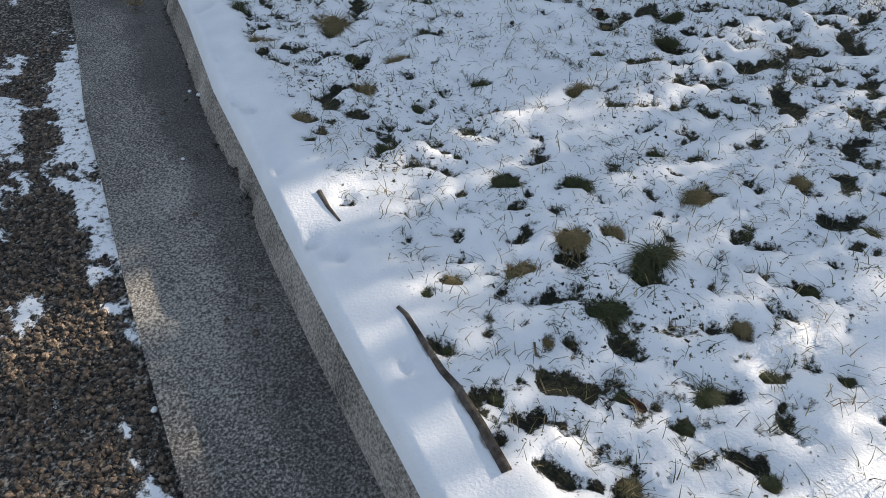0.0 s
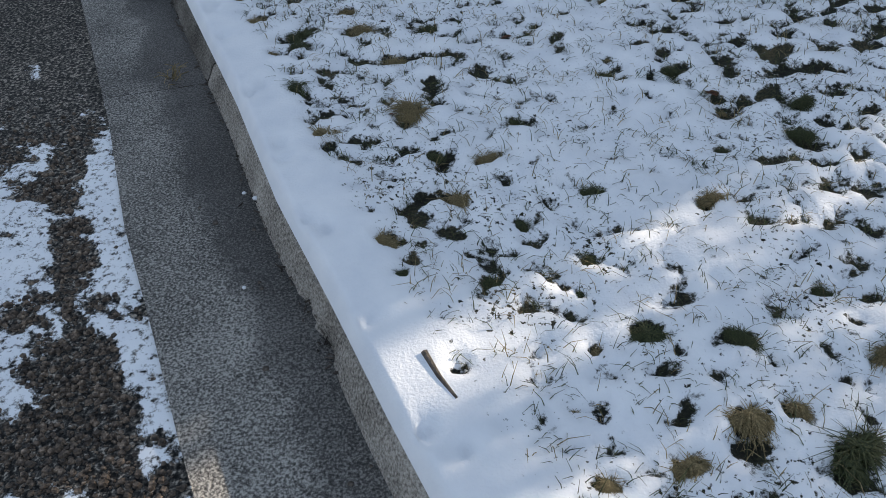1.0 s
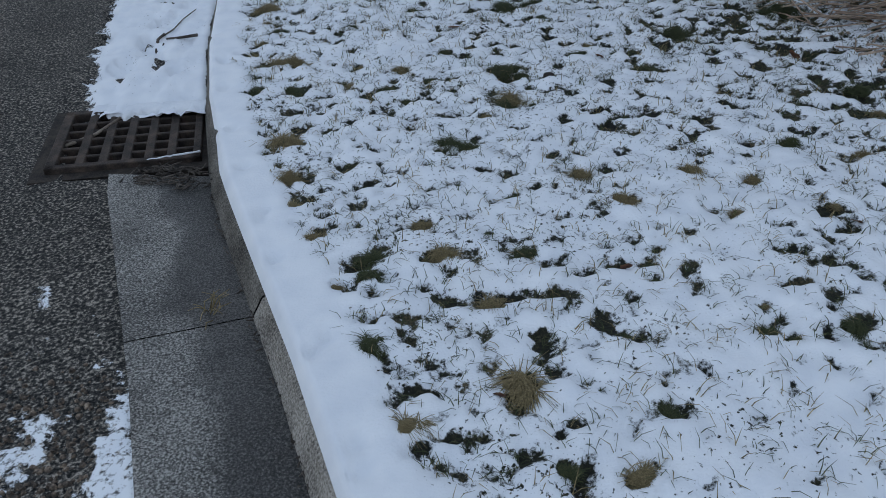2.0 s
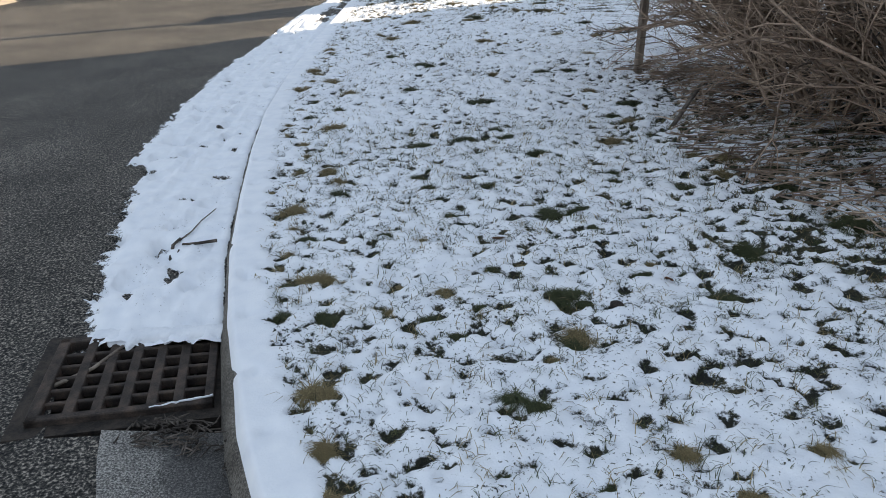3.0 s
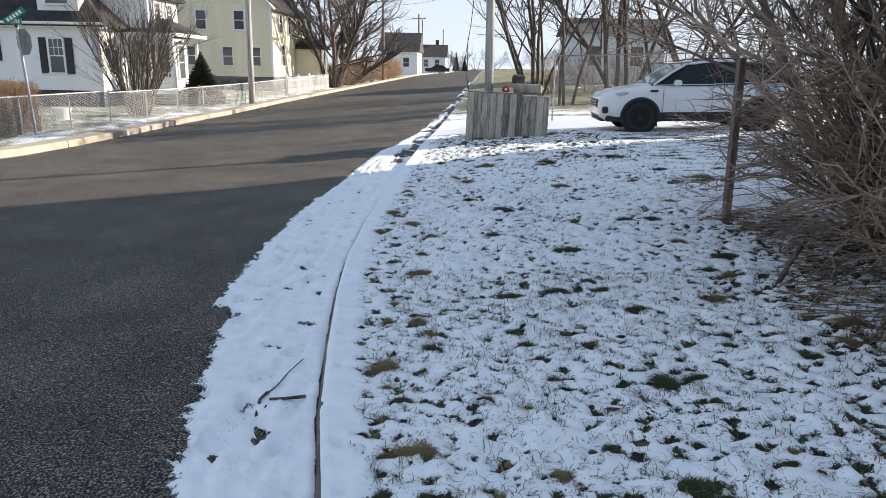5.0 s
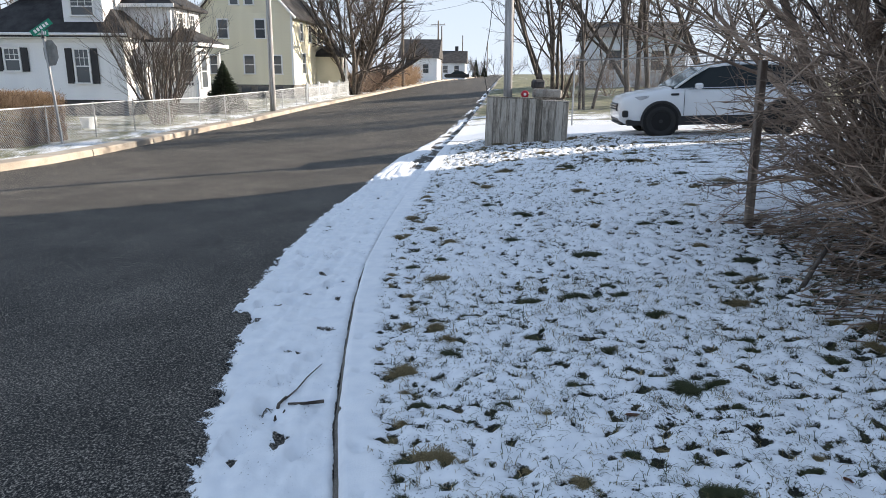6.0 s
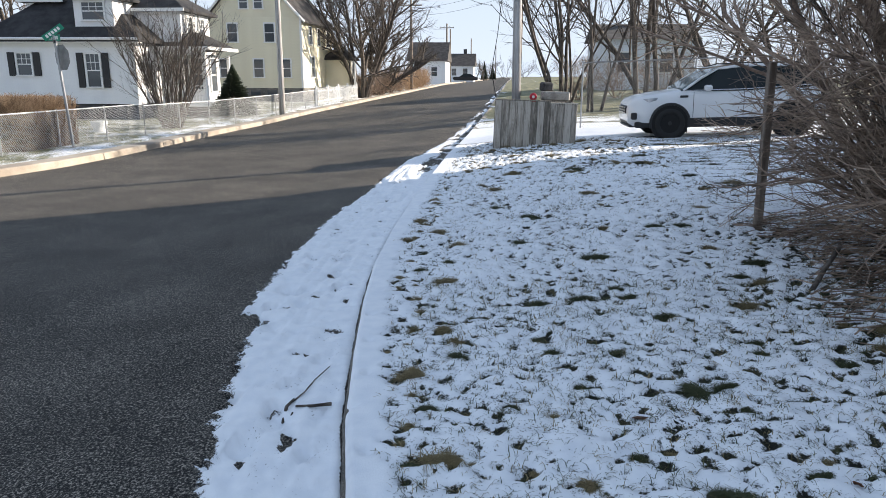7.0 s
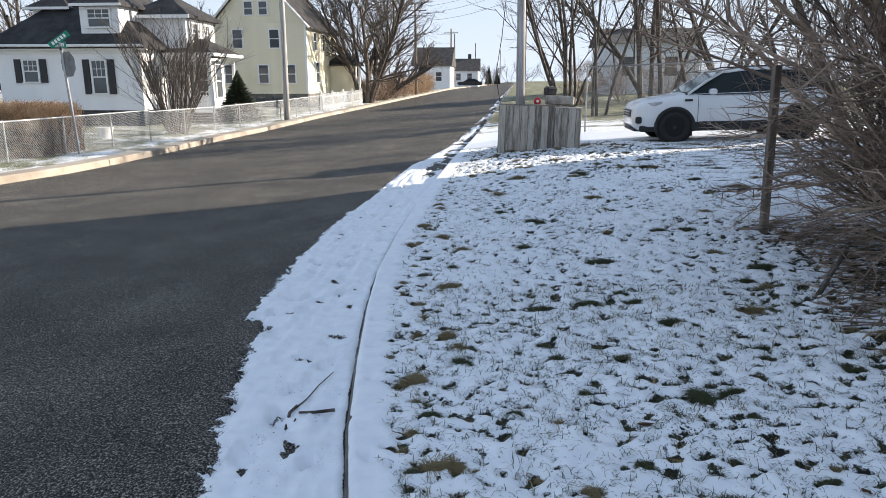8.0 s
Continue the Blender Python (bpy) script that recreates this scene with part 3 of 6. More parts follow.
def gutter_slab(y_rows, drop, label):
    """A gutter slab with damp creeping out from the kerb."""
    offs = [0.0, 0.03, 0.06] + [0.1 + 0.038 * k for k in range(11)] + [0.482]
    verts, wet, faces, n = [], [], [], len(offs)
    for y in y_rows:
        for o in offs:
            yy = y - 0.3 * o * ramp(3.93, 3.2, y)
            x = curb(yy) - o
            last = o > 0.481
            verts.append((x, yy, land(curb(y), y) - GUT - 0.018 + 0.026 * o / 0.48 + drop + 0.002 * noise.noise((o * 30, y * 8, 2.0)) - (0.2 if last else 0)))
            reach = float(np.interp(yy, (0, 1.2, 2.0, 2.3, 3.0, 3.05, 3.5, 4), (0.24, 0.24, 0.22, 0.28, 0.26, 0.33, 0.24, 0.3))) + 0.07 * fbm(x * 6, yy * 3.5, 3.0)
            wet.append(max(0.0, min(1.0, 0.5 + (reach - o) * 16)) * (0.6 + 0.4 * ramp(1.0, 2.3, yy)))
    for j in range(len(y_rows) - 1):
        for i in range(n - 1):
            k = j * n + i
            faces.append((k + 1, k, k + n, k + n + 1))
    ob = raw("gutter", verts, faces, M_gutter)
    ob.data.attributes.new("wet", "FLOAT", "POINT").data.foreach_set("value", wet)
    return tagged(ob, label, "gutter", kind="structure")


gutter_slab(steps((-8, 0, 0.4), (0, 3.038, 0.04)), 0.0, "grey concrete gutter slab damp along the kerb")
gutter_slab(steps((3.045, 3.98, 0.04)), -0.002, "wet concrete gutter slab leading to the drain")

# ---- more materials ----
M_straw = material("dry_straw_grass", [(0.3, (0.075, 0.06, 0.027)), (0.5, (0.215, 0.165, 0.075)), (0.72, (0.42, 0.33, 0.18))], 22.0, 0.8, 0.0, fine=90.0, spread=0.5)
M_green = material("winter_green_grass", [(0.3, (0.013, 0.019, 0.007)), (0.5, (0.042, 0.056, 0.018)), (0.72, (0.125, 0.125, 0.05))], 22.0, 0.8, 0.0, fine=90.0, spread=0.5)
M_soil = material("dark_wet_soil", [(0.3, (0.012, 0.01, 0.008)), (0.7, (0.05, 0.038, 0.03))], 20.0, 0.9, 0.6, fine=120.0)
M_leaf = material("dead_leaf", [(0.3, (0.06, 0.025, 0.015)), (0.7, (0.2, 0.085, 0.04))], 30.0, 0.7, 0.2, fine=150.0)
M_twig = material("grey_brown_twigs", [(0.2, (0.075, 0.054, 0.04)), (0.5, (0.29, 0.21, 0.157)), (0.8, (0.58, 0.45, 0.34))], 3.0, 0.85, 0.0, fine=40.0)
M_bark = material("grey_bark", [(0.3, (0.035, 0.028, 0.023)), (0.5, (0.085, 0.07, 0.058)), (0.72, (0.17, 0.145, 0.125))], 5.0, 0.9, 0.6, stretch=(3, 3, 0.7), fine=30.0)
M_pole = material("silvered_pole_wood", [(0.3, (0.24, 0.23, 0.22)), (0.5, (0.4, 0.39, 0.38)), (0.7, (0.52, 0.51, 0.5))], 2.0, 0.8, 0.4, stretch=(8, 8, 0.4), fine=25.0)
M_brownpole = material("brown_pole_wood", [(0.3, (0.13, 0.1, 0.08)), (0.7, (0.3, 0.25, 0.2))], 2.0, 0.85, 0.4, stretch=(8, 8, 0.4), fine=25.0)
M_galv = plain("galvanised_steel", (0.36, 0.37, 0.38), 0.5, 0.4)
M_dullwire = plain("dull_zinc_wire", (0.22, 0.225, 0.23), 0.6, 0.3)
M_wire = plain("zinc_coated_wire", (0.6, 0.61, 0.62), 0.5, 0.3)
M_glass = plain("window_glass", (0.075, 0.085, 0.095), 0.06)
M_trim = plain("white_trim_paint", (0.78, 0.78, 0.77), 0.5)
M_blackpaint = plain("black_shutter_paint", (0.014, 0.014, 0.017), 0.5)
M_rubber = plain("black_rubber", (0.016, 0.016, 0.016), 0.75)
M_plastic = plain("black_plastic", (0.02, 0.02, 0.021), 0.55)
M_chrome = plain("chrome", (0.65, 0.65, 0.66), 0.2, 1.0)
M_lens = plain("headlight_lens", (0.5, 0.52, 0.55), 0.12, 0.3)
M_carglass = plain("tinted_car_glass", (0.012, 0.018, 0.02), 0.05)
M_carglass.node_tree.nodes["Principled BSDF"].inputs["Specular IOR Level"].default_value = 0.25
M_screen = plain("clear_windscreen_glass", (0.2, 0.25, 0.26), 0.06)
M_red = plain("red_plastic", (0.45, 0.02, 0.035), 0.4)
M_greensign = plain("green_sign_face", (0.0, 0.2, 0.12), 0.4)
M_alu = material("bare_aluminium", [(0.3, (0.16, 0.165, 0.17)), (0.7, (0.24, 0.245, 0.25))], 6.0, 0.6, 0.0, metal=0.2)
M_brick = material("grey_foundation", [(0.3, (0.03, 0.03, 0.033)), (0.7, (0.09, 0.09, 0.092))], 4.0, 0.9, 0.3)
M_greyroof = material("grey_brown_shingles", [(0.3, (0.04, 0.036, 0.034)), (0.7, (0.1, 0.09, 0.085))], 2.0, 0.9, 0.4, fine=40.0)
M_blueside = material("pale_blue_siding", [(0.3, (0.68, 0.72, 0.77)), (0.7, (0.76, 0.8, 0.84))], 1.0, 0.6, 0.05)
M_snow = material("clean_snow", [(0.3, (0.76, 0.79, 0.84)), (0.7, (0.86, 0.88, 0.91))], 9.0, 0.7, 0.3, fine=60.0)
M_ever = material("evergreen_needles", [(0.3, (0.01, 0.016, 0.008)), (0.7, (0.045, 0.06, 0.028))], 12.0, 0.8, 0.0, fine=60.0)
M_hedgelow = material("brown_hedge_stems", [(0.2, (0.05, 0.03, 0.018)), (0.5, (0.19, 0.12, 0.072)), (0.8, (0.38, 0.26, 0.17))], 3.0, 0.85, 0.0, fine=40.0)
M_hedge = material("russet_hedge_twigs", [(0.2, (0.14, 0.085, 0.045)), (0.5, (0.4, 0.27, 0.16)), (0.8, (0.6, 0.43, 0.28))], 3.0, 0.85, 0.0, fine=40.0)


class Twigs:
    """Collects many thin tapered tubes into one mesh."""

    def __init__(self):
        self.v, self.f = [], []

    def tube(self, pts, r0, r1, sides=3):
        n, base = len(pts), len(self.v)
        for i, p in enumerate(pts):
            d = (pts[min(i + 1, n - 1)] - pts[max(i - 1, 0)])
            a = d.cross(Vector((0.3, 0.2, 1)) if abs(d.z) < 0.9 * d.length else Vector((1, 0.3, 0))).normalized()
            b = d.cross(a).normalized()
            r = r0 + (r1 - r0) * i / (n - 1)
            for k in range(sides):
                self.v.append(p + (a * math.cos(k * math.tau / sides) + b * math.sin(k * math.tau / sides)) * r)
        for i in range(n - 1):
            for k in range(sides):
                q = base + i * sides
                self.f.append((q + k, q + (k + 1) % sides, q + sides + (k + 1) % sides, q + sides + k))

    def branch(self, rng, start, way, length, r, depth, kids=3, wander=0.25, lift=0.1, sides=3, spread=0.7, low=0.3, shrink=0.62, thin=0.48):
        pts, p, d, n = [start], start.copy(), way.normalized(), 5 if depth else 4
        for i in range(n):
            d = (d + Vector((rng.gauss(0, wander), rng.gauss(0, wander), rng.gauss(0, wander) + lift)) * 0.6).normalized()
            p = p + d * (length / n)
            pts.append(p.copy())
        self.tube(pts, r, r * (0.45 if depth else 0.3), max(3, sides))
        if depth:
            for k in range(kids):
                u = low + (1 - low) * (k + rng.random()) / kids
                q = u * n
                i = min(n - 1, int(q))
                at = pts[i].lerp(pts[i + 1], q - i)
                axis = (pts[i + 1] - pts[i]).normalized()
                side = Vector((rng.gauss(0, 1), rng.gauss(0, 1), rng.gauss(0, 0.7)))
                side = (side - axis * side.dot(axis)).normalized()
                self.branch(rng, at, axis + side * spread * (0.6 + 0.8 * rng.random()), length * shrink * (0.7 + 0.6 * rng.random()) * (1.15 - 0.4 * u), r * thin, depth - 1, kids, wander, lift, sides - 1, spread, low, shrink, thin)

    def make(self, name, mat, parent=None, smooth=True):
        return raw(name, self.v, self.f, mat, parent, smooth)


# ---- the street corner: drain, sticks, litter ----
def drain_grate():
    g = thing("storm_drain", pose(-1.85, 4.38, land(-1.83, 4.27) - GUT + 0.008, 0, 1.5, 11), "rusty cast-iron storm drain grate set in the gutter", "drain")
    w, d = 0.66, 0.57
    fr = bmesh.new()
    for x0, x1, y0, y1 in ((-w / 2, w / 2, -d / 2, -d / 2 + 0.035), (-w / 2, w / 2, d / 2 - 0.035, d / 2), (-w / 2, -w / 2 + 0.045, -d / 2, d / 2), (w / 2 - 0.035, w / 2, -d / 2, d / 2)):
        add_box(fr, x0, x1, y0, y1, -0.06, 0.008, 0.004)
    part("frame", fr, M_iron, g)
    for i in range(1, 6):
        x = -w / 2 + 0.04 + (w - 0.075) * i / 6
        part("bar", box(x - 0.02, x + 0.02, -d / 2 + 0.03, d / 2 - 0.03, -0.05, 0.0, 0.004), M_iron, g)
    for j in range(1, 6):
        y = -d / 2 + 0.035 + (d - 0.07) * j / 6
        part("cross_bar", box(-w / 2 + 0.04, w / 2 - 0.03, y - 0.01, y + 0.01, -0.045, -0.003, 0.004), M_iron, g)
    pit = bmesh.new()
    add_box(pit, -w / 2 - 0.03, w / 2 + 0.03, -d / 2 - 0.03, d / 2 + 0.03, -0.75, -0.7)
    for x0, x1, y0, y1 in ((-w / 2 - 0.06, w / 2 + 0.06, -d / 2 - 0.06, -d / 2), (-w / 2 - 0.06, w / 2 + 0.06, d / 2, d / 2 + 0.06), (-w / 2 - 0.06, -w / 2, -d / 2, d / 2), (w / 2, w / 2 + 0.06, -d / 2, d / 2)):
        add_box(pit, x0, x1, y0, y1, -0.7, -0.02)
    part("pit", pit, M_soil, g, "dark soil-lined drain pit")
    return g


drain_grate()


def stick(pts, r0, r1, label, mat):
    bm = tube(pts, [r0 + (r1 - r0) * i / (len(pts) - 1) for i in range(len(pts))], 6)
    return tagged(part("stick", bm, mat, smooth=True), label, "stick", "fallen sticks")


def on_road(x, y, up=0.03):
    return (x, y, road_height(x, y, road_cover(x, y)) + up)


stick([on_road(-1.97, 5.5, 0.01), on_road(-1.88, 5.49, 0.012), on_road(-1.78, 5.5, 0.012)], 0.006, 0.01, "dark broken stick lying on trodden snow", M_bark)
stick([on_road(-2.0, 5.55, 0.008), on_road(-1.975, 5.69, 0.014), on_road(-1.95, 5.82, 0.012), on_road(-1.91, 6.0, 0.01)], 0.005, 0.003, "thin forked stick lying on trodden snow", M_bark)
stick([on_road(-2.01, 5.4, 0.01), on_road(-2.02, 5.5, 0.01), on_road(-2.0, 5.57, 0.01)], 0.01, 0.008, "short dark bark stick on trodden snow", M_bark)
stick([on_road(-1.99, 5.36, 0.006), on_road(-1.97, 5.44, 0.006)], 0.005, 0.004, "small dark stick on trodden snow", M_bark)
stick([(-2.14, 4.28, -0.155), (-2.02, 4.4, -0.15), (-1.95, 4.55, -0.14)], 0.009, 0.007, "pale stick lying across the drain grate", M_brownpole)


def on_lawn(x, y, up):
    return (x, y, lawn_height(x, y, lawn_cover(x, y)) + up)


stick([on_lawn(-0.02, 1.06, -0.002), on_lawn(0.0, 1.035, -0.002), on_lawn(0.05, 0.925, -0.002), on_lawn(0.075, 0.87, -0.002), on_lawn(0.107, 0.822, -0.002), on_lawn(0.148, 0.73, -0.002), on_lawn(0.188, 0.625, -0.002)], 0.006, 0.013, "dark wet stick lying behind the kerb", M_bark)
stick([on_lawn(-0.235, 1.5, -0.002), on_lawn(-0.205, 1.43, -0.002), on_lawn(-0.17, 1.37, -0.002)], 0.009, 0.004, "dark root showing at the snow's edge", M_bark)
stick([on_lawn(0.297, 0.955, -0.002), on_lawn(0.3, 0.88, -0.002), on_lawn(0.303, 0.815, -0.002)], 0.003, 0.002, "thin straw-coloured stalk on the snow", M_straw)

for x0, y0, x1, y1, r in ((-2.12, 4.08, -2.2, 4.52, 0.013), (-2.1, 4.06, -1.9, 4.1, 0.008), (-1.7, 4.13, -1.48, 4.2, 0.007), (-1.39, 2.87, -1.27, 2.885, 0.007)):
    pts = [(x0 + (x1 - x0) * k / 12 + 0.012 * noise.noise((k * 0.9, x0, 1)), y0 + (y1 - y0) * k / 12 + 0.012 * noise.noise((k * 0.9, y0, 5)), land(x0, y0) - GUT + 0.004) for k in range(13)]
    tagged(part("snow_ridge", tube(pts, [r * (0.5 + 0.8 * abs(noise.noise((k * 0.7, y1, 3)))) for k in range(13)], 7), M_snow, smooth=True), "thin ridge of snow remaining along the drain's edge", "snow")

# the strip's ragged end lying over the far edge of the grate
lip = bmesh.new()
rows_ = []
for i in range(41):
    x = -2.1 + 0.56 * i / 40
    front = 4.57 + 0.08 * noise.noise((x * 9, 2.0, 1.0)) + 0.045 * noise.noise((x * 33, 5.0, 1.0)) + 0.03 * (x + 1.9)
    base = land(x, 4.5) - GUT
    rows_.append([lip.verts.new((x, front + (4.7 - front) * u, base + h)) for u, h in ((0.0, 0.012), (0.02, 0.03), (0.3, 0.04), (0.65, 0.045), (1.0, 0.02))])
for a, b in zip(rows_, rows_[1:]):
    for k in range(4):
        lip.faces.new((a[k], b[k], b[k + 1], a[k + 1]))
tagged(part("snow_edge", lip, M_snow, smooth=True), "ragged edge of trodden snow over the drain's far side", "snow")
weed = Twigs()
rw = random.Random(77)
for k in range(16):
    p = Vector((-1.17 + rw.gauss(0, 0.012), 3.04 + rw.gauss(0, 0.02), land(-1.17, 3.05) - GUT + 0.006))
    a = rw.random() * math.tau
    q = p + Vector((0.05 * math.cos(a), 0.075 * math.sin(a), 0.012 + 0.02 * rw.random()))
    weed.tube([p, p.lerp(q, 0.5) + Vector((0.01 * rw.gauss(0, 1), 0.01 * rw.gauss(0, 1), 0.012)), q], 0.0025, 0.0012, 3)
tagged(weed.make("dead_weed", M_straw), "withered brown weed lying in the wet gutter", "weed")

# debris washed up against the drain
rb = random.Random(11)
tw = Twigs()
for k in range(150):
    u = rb.random()
    x, y = -1.68 + 0.26 * u + rb.gauss(0, 0.04), 3.9 + 0.16 * rb.random() - 0.05 * u
    a = rb.random() * math.tau
    l = 0.015 + 0.05 * rb.random()
    p = Vector((x, y, land(x, y) - GUT + 0.004 + 0.02 * rb.random()))
    tw.tube([p, p + Vector((math.cos(a) * l, math.sin(a) * l, 0.008 * rb.random()))], 0.003 + 0.004 * rb.random(), 0.002, 3)
tagged(tw.make("litter", M_bark), "wet bark and leaf litter washed against the drain", "litter", kind="stuff")
tw = Twigs()
for k in range(220):
    y = 1.5 + 2.4 * rb.random()
    x = curb(y) - 0.03 - abs(rb.gauss(0, 0.022)) - 0.01
    a = rb.random() * math.tau
    l = 0.006 + 0.02 * rb.random()
    p = Vector((x, y, land(x, y) - GUT - 0.006))
    tw.tube([p, p + Vector((math.cos(a) * l, math.sin(a) * l, 0.004))], 0.004, 0.002, 3)
tagged(tw.make("grit", M_bark), "dark grit and leaf bits along the foot of the kerb", "litter", kind="stuff")


def pebble(x, y, z, r, rng, name, mat, label):
    bm = bmesh.new()
    bmesh.ops.create_icosphere(bm, subdivisions=2, radius=r)
    for v in bm.verts:
        v.co *= 1 + 0.35 * noise.noise(v.co * (1.6 / r) + Vector((rng.random() * 9, 0, 0)))
        v.co.z *= 0.6
    ob = part(name, bm, mat, smooth=True)
    ob.location = (x, y, z + r * 0.3)
    return tagged(ob, label, name)


rq = random.Random(21)
for x, y, r in ((-0.72, 1.86, 0.006), (-0.78, 2.28, 0.007), (-1.02, 1.85, 0.008), (-0.84, 1.5, 0.01), (-0.74, 2.25, 0.009), (-0.6, 0.9, 0.009), (-0.83, 1.55, 0.008), (-1.1, 2.25, 0.009)):
    pebble(x, y, land(x, y) - GUT, r, rq, "snow_lump", M_snow, "small clump of snow in the gutter")
for k in range(14):
    y = 0.7 + 2.2 * rq.random()
    x = curb(y) - 0.06 - 0.38 * rq.random()
    pebble(x, y, land(x, y) - GUT, 0.004 + 0.006 * rq.random(), rq, "pebble", M_bark, "small dark pebble in the gutter")

# loose stones of the coarse asphalt edge
gv, gf = [], []
for k in range(30000):
    y = -0.2 + 3.2 * rq.random()
    d = 0.02 + 1.15 * rq.random()
    x = curb(y) - 0.48 - d
    if road_cover(x, y) > 0.48 or rq.random() < ramp(2.0, 3.0, y):
        continue
    r, z, a = 0.0035 + 0.009 * rq.random() ** 2.5, road_height(x, y, 0.0), rq.random() * math.tau
    b = len(gv)
    h = r * (0.5 + 0.6 * rq.random())
    for i in range(5):
        q = a + i * math.tau / 5 + rq.random() * 0.5
        gv.append((x + r * math.cos(q), y + r * math.sin(q) * (0.6 + 0.5 * rq.random()), z))
    for i in range(4):
        q = a + i * math.tau / 4 + rq.random() * 0.5
        gv.append((x + r * 0.6 * math.cos(q), y + r * 0.6 * math.sin(q), z + h))
    gf += [(b + 5, b + 6, b + 7, b + 8)] + [(b + i, b + i + 1, b + 5 + i) for i in range(4)] + [(b + i + 1, b + 6 + i, b + 5 + i) for i in range(3)] + [(b + 4, b, b + 5, b + 8)]
M_stone = material("mixed_grey_stones", [(0.25, (0.012, 0.01, 0.009)), (0.5, (0.095, 0.072, 0.054)), (0.68, (0.22, 0.165, 0.12)), (0.85, (0.42, 0.34, 0.26))], 60.0, 0.75, 0.0, fine=160.0, spread=0.4)
tagged(raw("gravel", gv, gf, M_stone), "loose stones bedded in the coarse asphalt edge", "gravel", kind="stuff")


# ---- grass ----
def blades(rng, count, radius, length, droop, width=0.0028, dome=0.0, comb=0.5):
    """A matted tussock: blades rooted in a low dome, most of them combed over towards +x."""
    v, f = [], []
    for k in range(count):
        a, d = rng.random() * math.tau, radius * math.sqrt(rng.random())
        x, y = d * math.cos(a), d * math.sin(a) * 0.8
        out = rng.gauss(0, comb) if k % 4 else a + rng.gauss(0, 0.6)
        l = length * (0.45 + 0.75 * rng.random())
        lean = droop * (0.5 + 0.7 * rng.random())
        wx, wy = -math.sin(out) * width * (0.6 + 0.8 * rng.random()), math.cos(out) * width
        b = len(v)
        z0 = dome * (1 - (d / radius) ** 2) * (0.7 + 0.6 * rng.random())
        for t, w in ((0.0, 1.0), (0.35, 0.95), (0.7, 0.7), (1.0, 0.3)):
            r, z = l * lean * t * (0.45 + 0.4 * t), z0 + l * 0.5 * (t - 0.85 * lean * t * t)
            px, py = x + r * math.cos(out), y + r * math.sin(out)
            v += [(px - wx * w, py - wy * w, max(0.001, z)), (px + wx * w, py + wy * w, max(0.001, z))]
        f += [(b + i, b + i + 1, b + i + 3, b + i + 2) for i in (0, 2, 4)]
    return v, f


rg = random.Random(33)
TUFT_MESHES = []
for k in range(7):
    v, f = [], []
    for ox, oy, size in ((0.0, 0.0, 1.0), (0.12, 0.3 + 0.1 * rg.random(), 0.75), (-0.1 * rg.random(), -0.34, 0.6))[:2 + k % 2]:
        cv, cf = blades(rg, round(300 * size), 0.3 * size, (0.52 + 0.15 * rg.random()) * size, 1.15 + 0.2 * rg.random(), 0.0095, 0.3 * size, 0.35 + 0.3 * rg.random())
        b = len(v)
        v += [(x + ox, y + oy, z) for x, y, z in cv]
        f += [tuple(q + b for q in face) for face in cf]
    ob = raw("grass_tuft", v, f, M_straw if k in (0, 1, 2, 4, 6) else M_green)
    TUFT_MESHES.append(ob.data)
    bpy.data.objects.remove(ob)
for n, (x, y, w) in enumerate(TUFTS):
    k = rg.randrange(7)
    if n >= STRAWS:
        k = rg.choice((0, 1, 2, 4, 6))
    if n < len(GREEN):
        k = rg.choice((3, 5)) if GREEN[n] == "1" else rg.choice((0, 1, 2, 4, 6))
    ob = new("grass_tuft", TUFT_MESHES[k])
    s = w * (0.55 + 0.2 * rg.random())
    ob.matrix_world = pose(x, y, lawn_height(x, y, 0.55) - 0.01, 0, 0, 270 + rg.uniform(-60, 60)) @ Matrix.Diagonal((s * 1.05, s * 1.15, min(s, 0.11) * 0.95, 1))
    tagged(ob, "tussock of dry straw-coloured grass lying through snow" if k in (0, 1, 2, 4, 6) else "small tuft of winter-green grass standing out of snow", "grass tuft", "grass tufts in the lawn")


def grass_field(name, count, rng, region, length, mat, label, bare_only):
    v, f = [], []
    made = 0
    while made < count:
        x, y = region(rng)
        c = lawn_cover(x, y)
        if x - curb(y) < 0.17 or (bare_only and c > 0.56 + 0.25 * rng.random() ** 3) or (not bare_only and rng.random() < 0.4 and c > 0.8):
            made += 0.15
            continue
        z = lawn_height(x, y, c) - 0.004
        for i in range(1 + rng.randrange(4)):
            a = rng.random() * math.tau
            l = length * (0.4 + 0.9 * rng.random())
            lean = 0.7 + 0.9 * rng.random()
            w = 0.0006 + 0.0006 * rng.random() + 0.00016 * y
            x0, y0 = x + rng.gauss(0, 0.015), y + rng.gauss(0, 0.015)
            dx, dy = math.cos(a), math.sin(a)
            b = len(v)
            for t, q in ((0.0, 1.0), (0.55, 0.8), (1.0, 0.3)):
                r, h = l * lean * t * t * 0.8, l * (t - 0.5 * lean * t * t)
                v += [(x0 + dx * r + dy * w * q, y0 + dy * r - dx * w * q, z + h), (x0 + dx * r - dy * w * q, y0 + dy * r + dx * w * q, z + h)]
            f += [(b, b + 1, b + 3, b + 2), (b + 2, b + 3, b + 5, b + 4)]
        made += 1
    return tagged(raw(name, v, f, mat), label, "grass", kind="stuff")


def near_field(r):
    return r.uniform(-1.5, 2.6), r.uniform(0.2, 7.5)


def far_field(r):
    return r.uniform(-2.0, 4.5), r.uniform(6.0, 18.5)


